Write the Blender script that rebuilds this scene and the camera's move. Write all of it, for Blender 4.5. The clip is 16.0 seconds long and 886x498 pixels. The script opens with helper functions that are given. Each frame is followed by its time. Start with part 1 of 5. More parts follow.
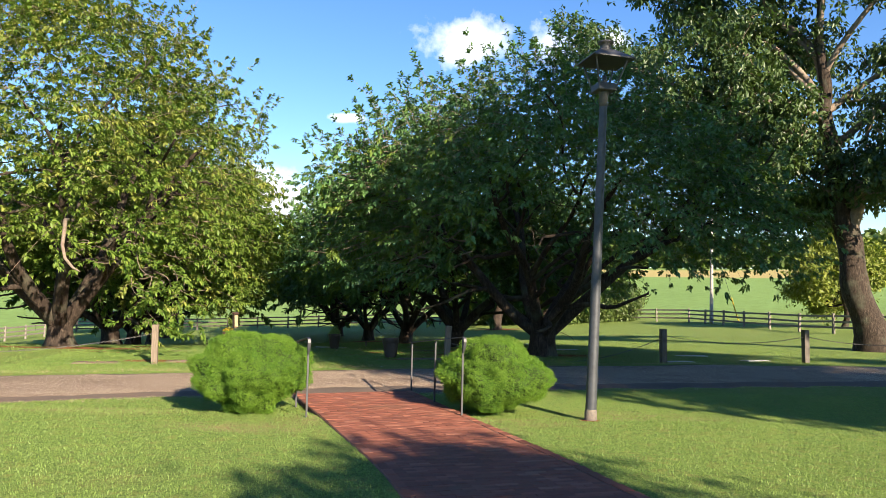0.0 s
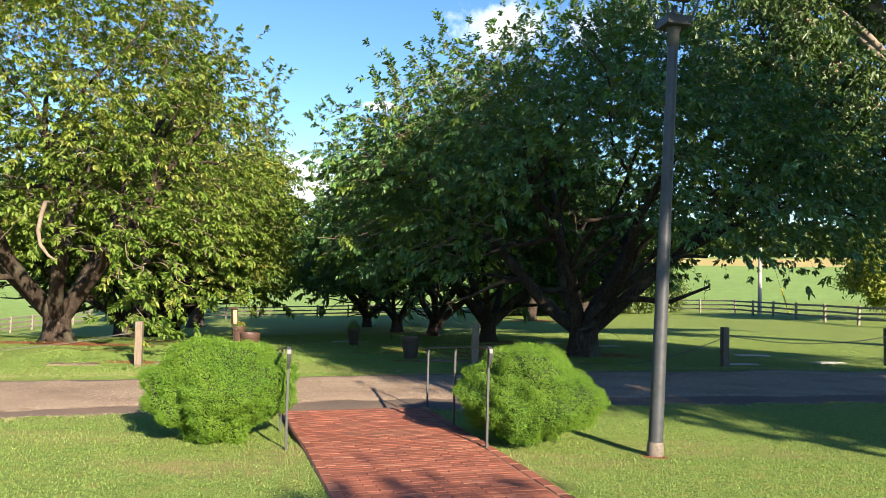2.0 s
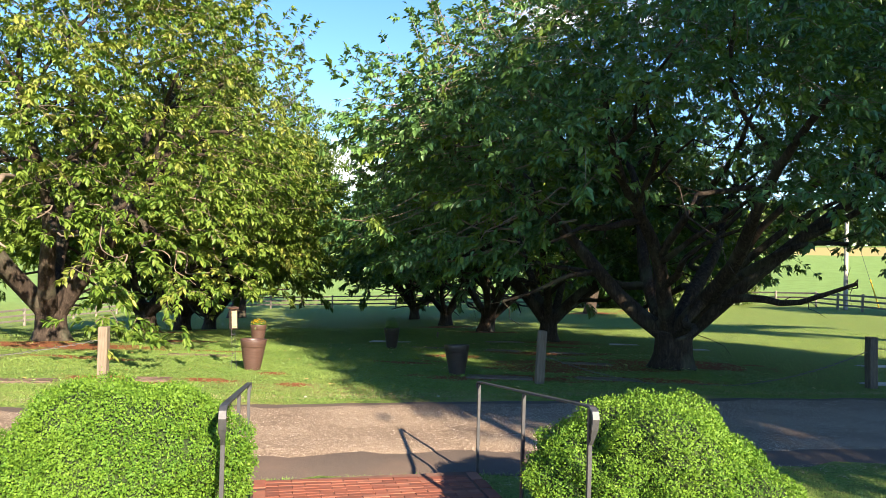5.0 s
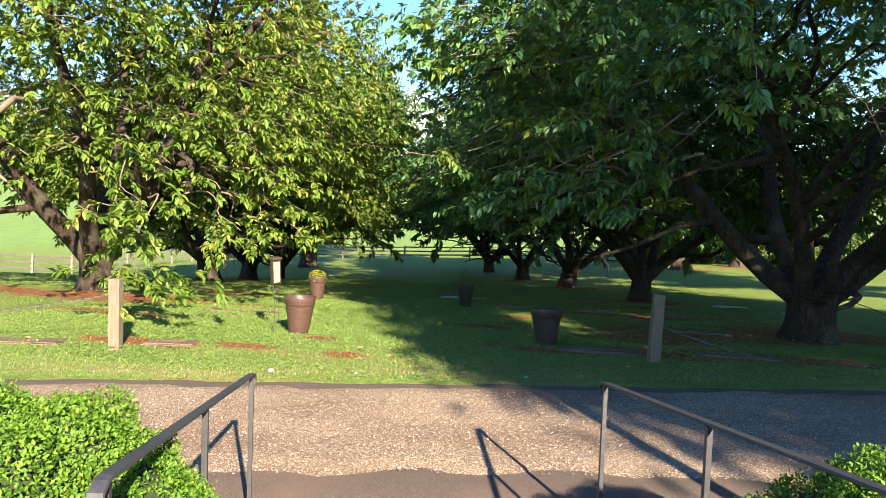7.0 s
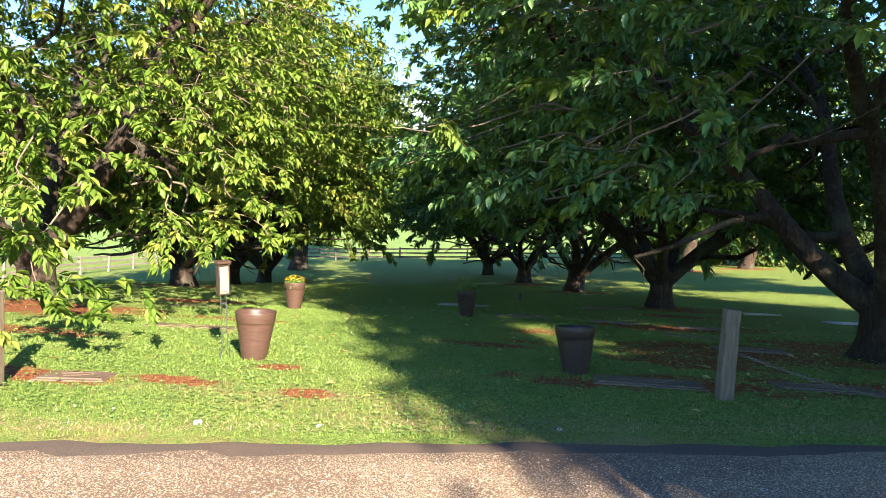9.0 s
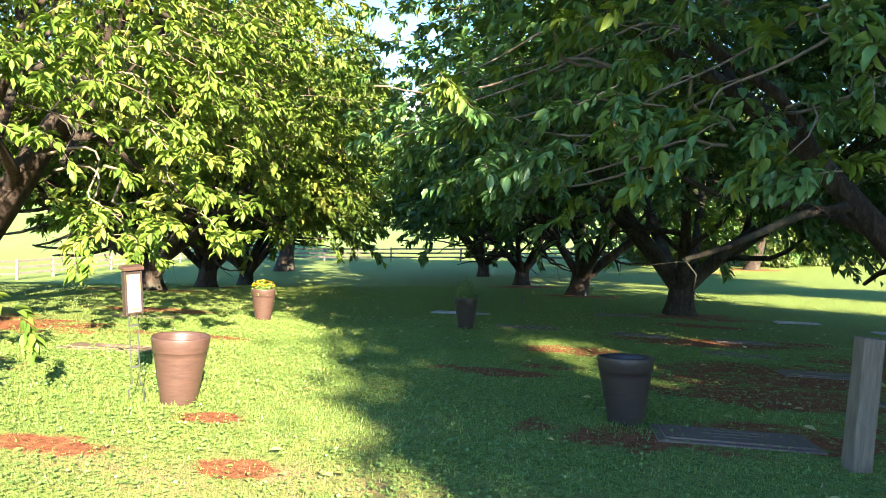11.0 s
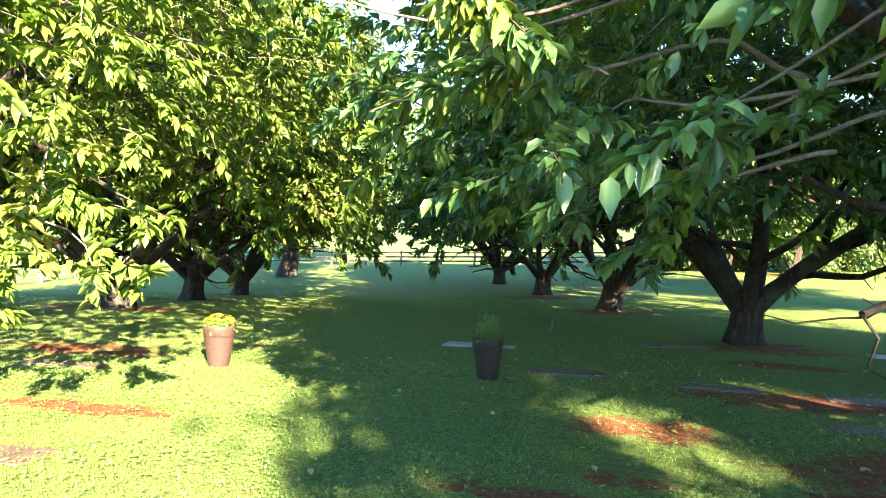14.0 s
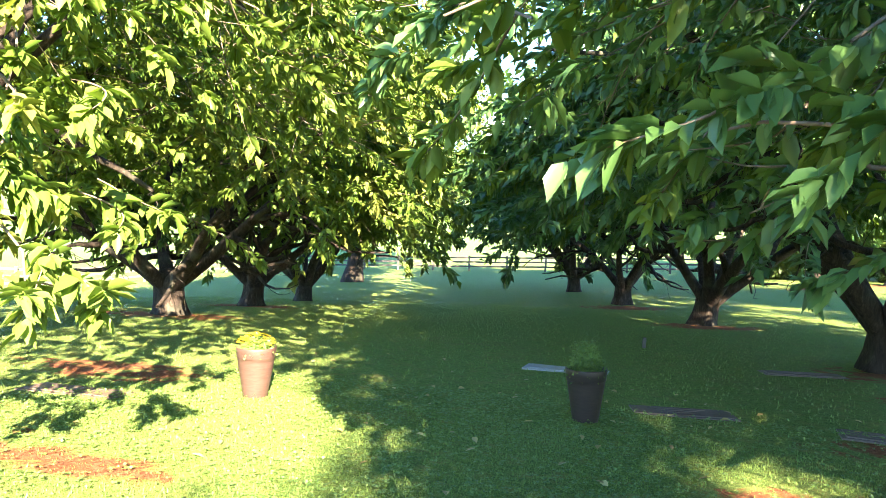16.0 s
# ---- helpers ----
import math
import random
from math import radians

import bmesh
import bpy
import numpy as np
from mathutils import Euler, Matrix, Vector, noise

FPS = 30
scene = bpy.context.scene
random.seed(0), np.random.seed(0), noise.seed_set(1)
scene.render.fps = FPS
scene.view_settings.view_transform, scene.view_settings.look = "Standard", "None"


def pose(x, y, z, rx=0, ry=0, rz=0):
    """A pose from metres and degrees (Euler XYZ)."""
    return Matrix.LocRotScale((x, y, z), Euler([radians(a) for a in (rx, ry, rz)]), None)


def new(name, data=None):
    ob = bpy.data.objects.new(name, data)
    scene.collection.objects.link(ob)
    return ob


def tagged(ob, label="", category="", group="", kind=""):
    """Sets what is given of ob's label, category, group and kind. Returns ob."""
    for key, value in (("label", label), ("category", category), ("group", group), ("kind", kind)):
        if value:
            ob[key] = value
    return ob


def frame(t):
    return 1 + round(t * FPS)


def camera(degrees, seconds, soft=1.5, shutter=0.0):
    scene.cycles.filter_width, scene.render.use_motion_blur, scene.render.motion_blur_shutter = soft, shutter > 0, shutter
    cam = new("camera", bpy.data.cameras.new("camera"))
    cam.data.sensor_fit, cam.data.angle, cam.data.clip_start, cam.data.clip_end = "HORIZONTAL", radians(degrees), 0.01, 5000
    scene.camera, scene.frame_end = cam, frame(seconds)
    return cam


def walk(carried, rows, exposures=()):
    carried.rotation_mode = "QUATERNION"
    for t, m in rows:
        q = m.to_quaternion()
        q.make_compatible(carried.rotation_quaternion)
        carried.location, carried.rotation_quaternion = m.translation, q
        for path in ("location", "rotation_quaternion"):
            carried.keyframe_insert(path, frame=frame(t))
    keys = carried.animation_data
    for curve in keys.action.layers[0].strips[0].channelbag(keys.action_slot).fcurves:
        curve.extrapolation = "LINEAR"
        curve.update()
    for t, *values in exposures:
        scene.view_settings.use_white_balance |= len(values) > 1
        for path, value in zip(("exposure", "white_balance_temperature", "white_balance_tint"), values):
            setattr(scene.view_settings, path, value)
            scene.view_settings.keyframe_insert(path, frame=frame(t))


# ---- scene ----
cam = camera(62.3, 16.0, soft=0.8)
METRES, EYE, TILT, LEAN, TURN = 17.0, 1.6, 0.0, 2.0, 0.0
ROWS = [
    (0.0, 0.0, 0.0, 0.0, -0.17, 2.92, -3.27),
    (0.5, 0.0021, 0.0299, 0.0001, 0.24, 2.56, -3.2),
    (1.0, 0.0036, 0.0644, 0.0007, 1.02, 2.27, -3.2),
    (1.5, 0.006, 0.0943, 0.0031, 2.31, 1.88, -3.26),
    (2.0, 0.0089, 0.1291, 0.0046, 2.52, 1.83, -3.39),
    (2.5, 0.0087, 0.1621, 0.0047, 2.64, 1.8, -3.47),
    (3.0, 0.0094, 0.199, 0.0043, 2.63, 1.81, -3.45),
    (5.5, -0.0092, 0.3594, 0.0073, 8.48, -0.35, -3.77),
    (6.0, -0.0149, 0.3927, 0.0063, 10.48, -2.69, -3.96),
    (6.5, -0.0215, 0.4271, 0.0031, 11.74, -3.33, -4.05),
    (7.0, -0.0293, 0.4606, -0.0012, 12.33, -3.47, -4.13),
    (7.5, -0.0352, 0.4938, -0.0032, 12.51, -3.45, -4.08),
    (8.0, -0.043, 0.5259, -0.0065, 12.28, -3.39, -4.16),
    (8.5, -0.0499, 0.5579, -0.0085, 12.06, -3.32, -3.93),
    (9.0, -0.0577, 0.5882, -0.01, 12.03, -3.31, -4.0),
    (11.5, -0.0917, 0.7378, -0.018, 11.32, -3.26, -4.0),
    (12.0, -0.0967, 0.7661, -0.0157, 11.31, -3.3, -3.98),
    (12.5, -0.1012, 0.794, -0.014, 11.4, -3.33, -3.92),
    (13.0, -0.1078, 0.8225, -0.0122, 11.62, -3.35, -3.92),
    (13.5, -0.1143, 0.8526, -0.0106, 12.0, -3.34, -3.93),
    (14.0, -0.1222, 0.8801, -0.0099, 12.4, -3.36, -3.99),
    (14.5, -0.1284, 0.9055, -0.0119, 12.84, -3.38, -3.96),
    (15.0, -0.1361, 0.932, -0.0145, 14.06, -3.44, -4.06),
    (15.5, -0.1449, 0.9569, -0.016, 15.26, -3.41, -4.14),
    (16.0, -0.155, 0.9789, -0.0154, 17.65, -3.37, -4.06),
]
EXPOSURES = [(0.0, 1.68), (3.0, 1.9), (5.5, 2.08), (9.0, 2.48), (11.5, 3.2), (13.0, 3.5), (14.5, 3.72), (16.0, 3.92)]
walk(cam, [(t, pose(0, 0, EYE, TILT, LEAN, TURN) @ pose(METRES * x, METRES * y, METRES * z, 90 + pitch, roll, yaw)) for t, x, y, z, yaw, pitch, roll in ROWS], EXPOSURES)

# ---------------------------------------------------------------- light
SUN_WAY = Vector((-0.51, 0.86, 0.0)).normalized()      # the way the light travels over the ground
SUN_ELEV = radians(23.5)
sun_data = bpy.data.lights.new("sun", "SUN")
sun_data.energy, sun_data.angle, sun_data.color = 5.0, radians(0.55), (1.0, 0.84, 0.64)
sun = new("sun", sun_data)
ray_down = Vector((SUN_WAY.x * math.cos(SUN_ELEV), SUN_WAY.y * math.cos(SUN_ELEV), -math.sin(SUN_ELEV)))
sun.matrix_world = Matrix.Translation((12, -20, 30)) @ ray_down.to_track_quat("-Z", "Y").to_matrix().to_4x4()

world = bpy.data.worlds.new("sky")
scene.world = world
world.use_nodes = True
wn, wl = world.node_tree.nodes, world.node_tree.links
wn.clear()
sky = wn.new("ShaderNodeTexSky")
sky.sky_type = "NISHITA"
sky.sun_disc = False
sky.sun_elevation = SUN_ELEV
sky.sun_rotation = math.atan2(-SUN_WAY.x, -SUN_WAY.y)
sky.air_density, sky.dust_density, sky.ozone_density = 1.0, 0.05, 3.0
w_geo = wn.new("ShaderNodeTexCoord")


def cloud_patch(az, el, width, height, seed):
    """A soft-edged cumulus at that azimuth (degrees right of north) and elevation."""
    sub = wn.new("ShaderNodeVectorMath")
    sub.operation = "SUBTRACT"
    a, e = radians(az), radians(el)
    sub.inputs[1].default_value = (math.sin(a) * math.cos(e), math.cos(a) * math.cos(e), math.sin(e))
    wl.new(w_geo.outputs["Generated"], sub.inputs[0])
    turn = wn.new("ShaderNodeMapping")
    turn.inputs["Rotation"].default_value = (0, 0, a)
    turn.inputs["Scale"].default_value = (1, 1, 1)
    wl.new(sub.outputs[0], turn.inputs["Vector"])
    scale = wn.new("ShaderNodeVectorMath")
    scale.operation = "MULTIPLY"
    scale.inputs[1].default_value = (1 / width, 0.0, 1 / height)
    wl.new(turn.outputs[0], scale.inputs[0])
    length = wn.new("ShaderNodeVectorMath")
    length.operation = "LENGTH"
    wl.new(scale.outputs[0], length.inputs[0])
    n = wn.new("ShaderNodeTexNoise")
    n.inputs["Scale"].default_value = 14.0
    n.inputs["Detail"].default_value = 7.0
    n.inputs["Roughness"].default_value = 0.6
    shift = wn.new("ShaderNodeVectorMath")
    shift.operation = "ADD"
    shift.inputs[1].default_value = (seed * 3.7, seed * 1.3, 0)
    wl.new(w_geo.outputs["Generated"], shift.inputs[0])
    wl.new(shift.outputs[0], n.inputs["Vector"])
    add = wn.new("ShaderNodeMath")
    add.operation = "MULTIPLY_ADD"
    add.inputs[1].default_value = 2.4
    wl.new(n.outputs["Fac"], add.inputs[0])
    wl.new(length.outputs["Value"], add.inputs[2])
    ramp = wn.new("ShaderNodeMapRange")
    ramp.inputs["From Min"].default_value = 1.95
    ramp.inputs["From Max"].default_value = 1.25
    wl.new(add.outputs[0], ramp.inputs["Value"])
    return ramp.outputs[0]


cloud_sum = None
for az, el, width, height, seed in ((3.2, 18.5, 0.12, 0.042, 1), (12.6, 18.6, 0.05, 0.026, 2),
                                    (-14.5, 6.5, 0.15, 0.05, 6), (-7.5, 12.8, 0.03, 0.008, 3)
                                    ):
    value = cloud_patch(az, el, width, height, seed)
    if cloud_sum is None:
        cloud_sum = value
    else:
        m = wn.new("ShaderNodeMath")
        m.operation = "MAXIMUM"
        wl.new(cloud_sum, m.inputs[0])
        wl.new(value, m.inputs[1])
        cloud_sum = m.outputs[0]
w_mix = wn.new("ShaderNodeMix")
w_mix.data_type = "RGBA"
w_mix.inputs[7].default_value = (7.6, 7.7, 8.1, 1)
wl.new(cloud_sum, w_mix.inputs[0])
w_sat = wn.new("ShaderNodeHueSaturation")
w_sat.inputs["Hue"].default_value, w_sat.inputs["Saturation"].default_value = 0.51, 1.2
wl.new(sky.outputs[0], w_sat.inputs["Color"])
wl.new(w_sat.outputs[0], w_mix.inputs[6])
w_bg = wn.new("ShaderNodeBackground")
w_bg.inputs["Strength"].default_value = 0.074
wl.new(w_mix.outputs[2], w_bg.inputs["Color"])
w_out = wn.new("ShaderNodeOutputWorld")
wl.new(w_bg.outputs[0], w_out.inputs["Surface"])


# ---------------------------------------------------------------- materials
class Nodes:
    """A small helper round one node material."""

    def __init__(self, name):
        self.mat = bpy.data.materials.new(name)
        self.mat.use_nodes = True
        self.n, self.l = self.mat.node_tree.nodes, self.mat.node_tree.links
        self.bsdf = self.n["Principled BSDF"]
        self.out = self.n["Material Output"]
        self.coord = self.n.new("ShaderNodeTexCoord").outputs["Object"]

    def noise(self, scale, detail=4.0, rough=0.55, vector=None, distort=0.0):
        t = self.n.new("ShaderNodeTexNoise")
        t.inputs["Scale"].default_value, t.inputs["Detail"].default_value, t.inputs["Roughness"].default_value = scale, detail, rough
        t.inputs["Distortion"].default_value = distort
        self.l.new(vector or self.coord, t.inputs["Vector"])
        return t.outputs["Fac"]

    def voronoi(self, scale, feature="F1", out="Distance", vector=None):
        t = self.n.new("ShaderNodeTexVoronoi")
        t.feature = feature
        t.inputs["Scale"].default_value = scale
        self.l.new(vector or self.coord, t.inputs["Vector"])
        return t.outputs[out]

    def stretched(self, sx, sy, sz):
        t = self.n.new("ShaderNodeMapping")
        t.inputs["Scale"].default_value = (sx, sy, sz)
        self.l.new(self.coord, t.inputs["Vector"])
        return t.outputs[0]

    def ramp(self, fac, *stops):
        t = self.n.new("ShaderNodeValToRGB")
        e = t.color_ramp.elements
        while len(e) < len(stops):
            e.new(0.5)
        for el, (pos, col) in zip(e, stops):
            el.position = pos
            el.color = (*col, 1) if len(col) == 3 else col
        self.l.new(fac, t.inputs[0])
        return t.outputs[0]

    def mix(self, fac, a, b, blend="MIX"):
        t = self.n.new("ShaderNodeMix")
        t.data_type, t.blend_type = "RGBA", blend
        for sock, v in ((t.inputs[0], fac), (t.inputs[6], a), (t.inputs[7], b)):
            if isinstance(v, (int, float)):
                sock.default_value = v
            elif isinstance(v, tuple):
                sock.default_value = (*v, 1)
            else:
                self.l.new(v, sock)
        return t.outputs[2]

    def math(self, op, a, b=0.0, clamp=False):
        t = self.n.new("ShaderNodeMath")
        t.operation, t.use_clamp = op, clamp
        for sock, v in ((t.inputs[0], a), (t.inputs[1], b)):
            if isinstance(v, (int, float)):
                sock.default_value = v
            else:
                self.l.new(v, sock)
        return t.outputs[0]

    def rng(self, v, a, b, c=0.0, d=1.0):
        t = self.n.new("ShaderNodeMapRange")
        for i, x in enumerate((a, b, c, d)):
            t.inputs[i + 1].default_value = x
        self.l.new(v, t.inputs[0])
        return t.outputs[0]

    def island(self):
        return self.n.new("ShaderNodeNewGeometry").outputs["Random Per Island"]

    def each(self):
        return self.n.new("ShaderNodeObjectInfo").outputs["Random"]

    def bump(self, height, strength=0.4, distance=0.01, after=None):
        t = self.n.new("ShaderNodeBump")
        t.inputs["Strength"].default_value, t.inputs["Distance"].default_value = strength, distance
        self.l.new(height, t.inputs["Height"])
        if after is not None:
            self.l.new(after, t.inputs["Normal"])
        return t.outputs[0]

    def done(self, colour, rough=0.7, normal=None, metal=0.0, spec=0.5):
        for key, v in (("Base Color", colour), ("Roughness", rough), ("Metallic", metal), ("Specular IOR Level", spec)):
            if isinstance(v, (int, float)):
                self.bsdf.inputs[key].default_value = v
            elif isinstance(v, tuple):
                self.bsdf.inputs[key].default_value = (*v, 1)
            else:
                self.l.new(v, self.bsdf.inputs[key])
        if normal is not None:
            self.l.new(normal, self.bsdf.inputs["Normal"])
        return self.mat


def leaf_material(name, dark, mid, light, glow=0.3, rough=0.42, spec=0.5, patch=0.35):
    k = Nodes(name)
    isl = k.island()
    col = k.ramp(isl, (0.0, dark), (0.55, mid), (1.0, light))
    big = k.noise(patch, 2.0)
    col = k.mix(k.rng(big, 0.38, 0.66), col, k.mix(0.5, col, light), "MIX")
    k.done(col, rough, spec=spec)
    tr = k.n.new("ShaderNodeBsdfTranslucent")
    k.l.new(k.mix(1.0, col, (1.0, 1.15, 0.45), "MULTIPLY"), tr.inputs["Color"])
    mx = k.n.new("ShaderNodeMixShader")
    mx.inputs[0].default_value = glow
    k.l.new(k.bsdf.outputs[0], mx.inputs[1])
    k.l.new(tr.outputs[0], mx.inputs[2])
    k.l.new(mx.outputs[0], k.out.inputs["Surface"])
    return k.mat


M = {}
M["leaf_cherry"] = leaf_material("cherry leaves", (0.05, 0.108, 0.014), (0.104, 0.18, 0.026), (0.185, 0.248, 0.044), 0.3, 0.48, 0.28)
# cherry leaves tinted bluer: sky-lit shade is put into the colour
M["leaf_shade"] = leaf_material("shade-tinted cherry leaves", (0.042, 0.108, 0.03), (0.084, 0.184, 0.052), (0.14, 0.248, 0.076), 0.2, 0.36, 0.5)
# brighter, yellower leaves: the sunlight on them is put into the colour
M["leaf_sunlit"] = leaf_material("sun-tinted cherry leaves", (0.12, 0.17, 0.028), (0.20, 0.245, 0.044), (0.28, 0.295, 0.066), 0.34, 0.48, 0.35)
M["leaf_far"] = leaf_material("tall tree leaves", (0.05, 0.09, 0.02), (0.08, 0.13, 0.03), (0.13, 0.17, 0.045), 0.3)
M["leaf_locust"] = leaf_material("locust leaves", (0.03, 0.062, 0.02), (0.05, 0.094, 0.026), (0.08, 0.122, 0.034), 0.3)
M["leaf_box"] = leaf_material("boxwood leaves", (0.045, 0.115, 0.012), (0.09, 0.195, 0.018), (0.165, 0.275, 0.03), 0.25, 0.55, 0.25, 2.2)
M["leaf_clover"] = leaf_material("clover leaves", (0.08, 0.155, 0.036), (0.15, 0.245, 0.056), (0.22, 0.31, 0.08), 0.25)
M["blade"] = leaf_material("grass blades", (0.10, 0.18, 0.038), (0.175, 0.275, 0.06), (0.245, 0.33, 0.085), 0.3, 0.5, 0.35, 0.5)
M["petal"] = leaf_material("yellow petals", (0.65, 0.42, 0.01), (0.8, 0.55, 0.015), (0.85, 0.65, 0.05), 0.25, 0.6, 0.3)


def mat_bark():
    k = Nodes("cherry bark")
    v = k.stretched(6, 6, 1.6)
    fis = k.noise(3.0, 8.0, 0.7, v, 0.8)
    big = k.noise(1.6, 3.0)
    col = k.ramp(fis, (0.3, (0.010, 0.007, 0.006)), (0.54, (0.045, 0.033, 0.025)), (0.8, (0.14, 0.108, 0.082)))
    col = k.mix(k.rng(big, 0.52, 0.72), col, k.mix(0.45, col, (0.12, 0.13, 0.09)))
    h = k.math("ADD", fis, k.math("MULTIPLY", k.noise(30, 4.0), 0.3))
    return k.done(col, 0.9, k.bump(h, 0.9, 0.03), spec=0.2)


def mat_ground():
    """Lawn with worn red earth under the trees, mown and dry stretches, and fields beyond."""
    k = Nodes("ground")
    fine = k.noise(55, 6.0, 0.7)
    mid = k.noise(5.5, 5.0, 0.6)
    big = k.noise(0.6, 4.0, 0.6)
    grass = k.ramp(fine, (0.3, (0.055, 0.095, 0.022)), (0.5, (0.17, 0.25, 0.058)), (0.7, (0.29, 0.35, 0.115)))
    grass = k.mix(k.rng(mid, 0.5, 0.72), grass, (0.24, 0.245, 0.075))
    grass = k.mix(k.rng(big, 0.56, 0.74, 0.0, 0.45), grass, (0.21, 0.19, 0.07))
    clumps = k.noise(16, 7.0, 0.78)
    grass = k.mix(k.rng(clumps, 0.5, 0.62, 0.0, 0.55), grass, (0.055, 0.09, 0.026))
    earth = k.ramp(k.noise(22, 6.0, 0.65), (0.3, (0.13, 0.045, 0.022)), (0.55, (0.27, 0.105, 0.05)), (0.8, (0.36, 0.18, 0.10)))
    sep = k.n.new("ShaderNodeSeparateXYZ")
    k.l.new(k.coord, sep.inputs[0])
    X, Y = sep.outputs[0], sep.outputs[1]

    def spot(cx, cy, rx, ry):
        dx = k.math("DIVIDE", k.math("SUBTRACT", X, cx), rx)
        dy = k.math("DIVIDE", k.math("SUBTRACT", Y, cy), ry)
        d = k.math("SQRT", k.math("ADD", k.math("MULTIPLY", dx, dx), k.math("MULTIPLY", dy, dy)))
        return k.rng(d, 1.25, 0.35)

    total = None
    for s in EARTH_SPOTS:
        m = spot(*s)
        total = m if total is None else k.math("MAXIMUM", total, m)
    wear = k.math("ADD", total, k.math("MULTIPLY", k.math("SUBTRACT", k.noise(1.8, 8.0, 0.72, None, 1.2), 0.5), 3.4))
    wear = k.math("MULTIPLY", k.rng(wear, 0.5, 0.8), k.rng(total, 0.02, 0.4))
    dry = None
    for s in DRY_SPOTS:
        m = spot(*s)
        dry = m if dry is None else k.math("MAXIMUM", dry, m)
    dry = k.math("MULTIPLY", dry, k.rng(k.noise(3.0, 6.0, 0.7), 0.35, 0.65))
    straw = k.mix(fine, (0.20, 0.15, 0.07), (0.36, 0.29, 0.14))
    col = k.mix(wear, k.mix(dry, grass, straw), earth)
    # fields beyond the fence: pale pasture, then a strip of ripe crop
    dist = k.math("SQRT", k.math("ADD", k.math("MULTIPLY", X, X), k.math("MULTIPLY", Y, Y)))
    pasture = k.mix(k.noise(0.05, 4.0), (0.16, 0.265, 0.075), (0.22, 0.32, 0.10))
    pasture = k.mix(k.rng(k.noise(0.9, 4.0), 0.4, 0.7, 0.0, 0.5), pasture, (0.13, 0.19, 0.05))
    crop = k.mix(k.noise(0.4, 4.0), (0.42, 0.32, 0.13), (0.34, 0.30, 0.12))
    wob = k.math("MULTIPLY", k.math("SUBTRACT", k.noise(0.02, 2.0), 0.5), 30.0)
    d2 = k.math("ADD", dist, wob)
    col = k.mix(k.rng(d2, 74, 84), col, pasture)
    right = k.rng(X, 10, 40)
    band = k.math("MULTIPLY", k.math("MULTIPLY", k.rng(d2, 168, 172), k.rng(d2, 218, 212)), right)
    col = k.mix(band, col, crop)
    h = k.math("ADD", fine, k.math("MULTIPLY", mid, 1.5))
    return k.done(col, 0.9, k.bump(h, 0.9, 0.035), spec=0.06)


def mat_gravel():
    k = Nodes("tar and chip gravel")
    cell = k.voronoi(105, "F1", "Color")
    dist = k.voronoi(105)
    sep = k.n.new("ShaderNodeSeparateColor")
    k.l.new(cell, sep.inputs[0])
    stone = k.ramp(sep.outputs[0], (0.0, (0.20, 0.14, 0.095)), (0.4, (0.36, 0.275, 0.19)), (0.75, (0.46, 0.37, 0.26)), (1.0, (0.60, 0.51, 0.38)))
    tar = (0.15, 0.105, 0.075)
    worn = k.noise(1.1, 6.0, 0.65, k.stretched(0.6, 1.2, 1.0))
    loose = k.math("GREATER_THAN", k.math("ADD", sep.outputs[1], k.math("MULTIPLY", k.math("SUBTRACT", worn, 0.5), 2.8)), 0.28)
    shape = k.rng(dist, 0.62, 0.42)
    cover = k.math("MULTIPLY", loose, shape)
    col = k.mix(cover, tar, stone)
    h = k.math("MULTIPLY", cover, k.math("SUBTRACT", 1.0, dist))
    return k.done(col, 0.85, k.bump(h, 0.45, 0.006), spec=0.2)


def mat_asphalt():
    k = Nodes("dark asphalt apron")
    n = k.noise(120, 5.0, 0.7)
    col = k.ramp(n, (0.3, (0.06, 0.046, 0.037)), (0.55, (0.125, 0.096, 0.077)), (0.8, (0.23, 0.18, 0.14)))
    col = k.mix(k.rng(k.noise(2.0, 5.0), 0.45, 0.75, 0, 0.6), col, (0.17, 0.115, 0.085))
    return k.done(col, 0.9, k.bump(n, 0.6, 0.006), spec=0.2)


def mat_brick():
    k = Nodes("red paving brick")
    r = k.each()
    isl = k.island()
    base = k.ramp(k.math("FRACT", k.math("ADD", r, isl)), (0.0, (0.155, 0.052, 0.033)), (0.5, (0.215, 0.07, 0.042)), (0.85, (0.26, 0.088, 0.053)), (1.0, (0.29, 0.125, 0.08)))
    col = k.mix(k.rng(k.noise(9, 6.0, 0.7), 0.42, 0.8, 0, 0.65), base, (0.13, 0.07, 0.05))
    col = k.mix(k.rng(k.noise(1.3, 4.0), 0.55, 0.75, 0, 0.35), col, (0.12, 0.10, 0.06))
    n = k.noise(140, 4.0)
    return k.done(col, 0.75, k.bump(n, 0.35, 0.004), spec=0.3)


def mat_simple(name, a, b, scale, rough, bump=0.3, metal=0.0, stretch=(1, 1, 1), dist=0.004):
    k = Nodes(name)
    v = k.stretched(*stretch)
    n = k.noise(scale, 6.0, 0.65, v)
    big = k.noise(scale * 0.12, 3.0, 0.6)
    col = k.mix(k.rng(n, 0.3, 0.7), a, b)
    col = k.mix(k.rng(big, 0.45, 0.75, 0, 0.5), col, tuple(0.6 * x for x in a))
    return k.done(col, rough, k.bump(n, bump, dist), metal=metal)


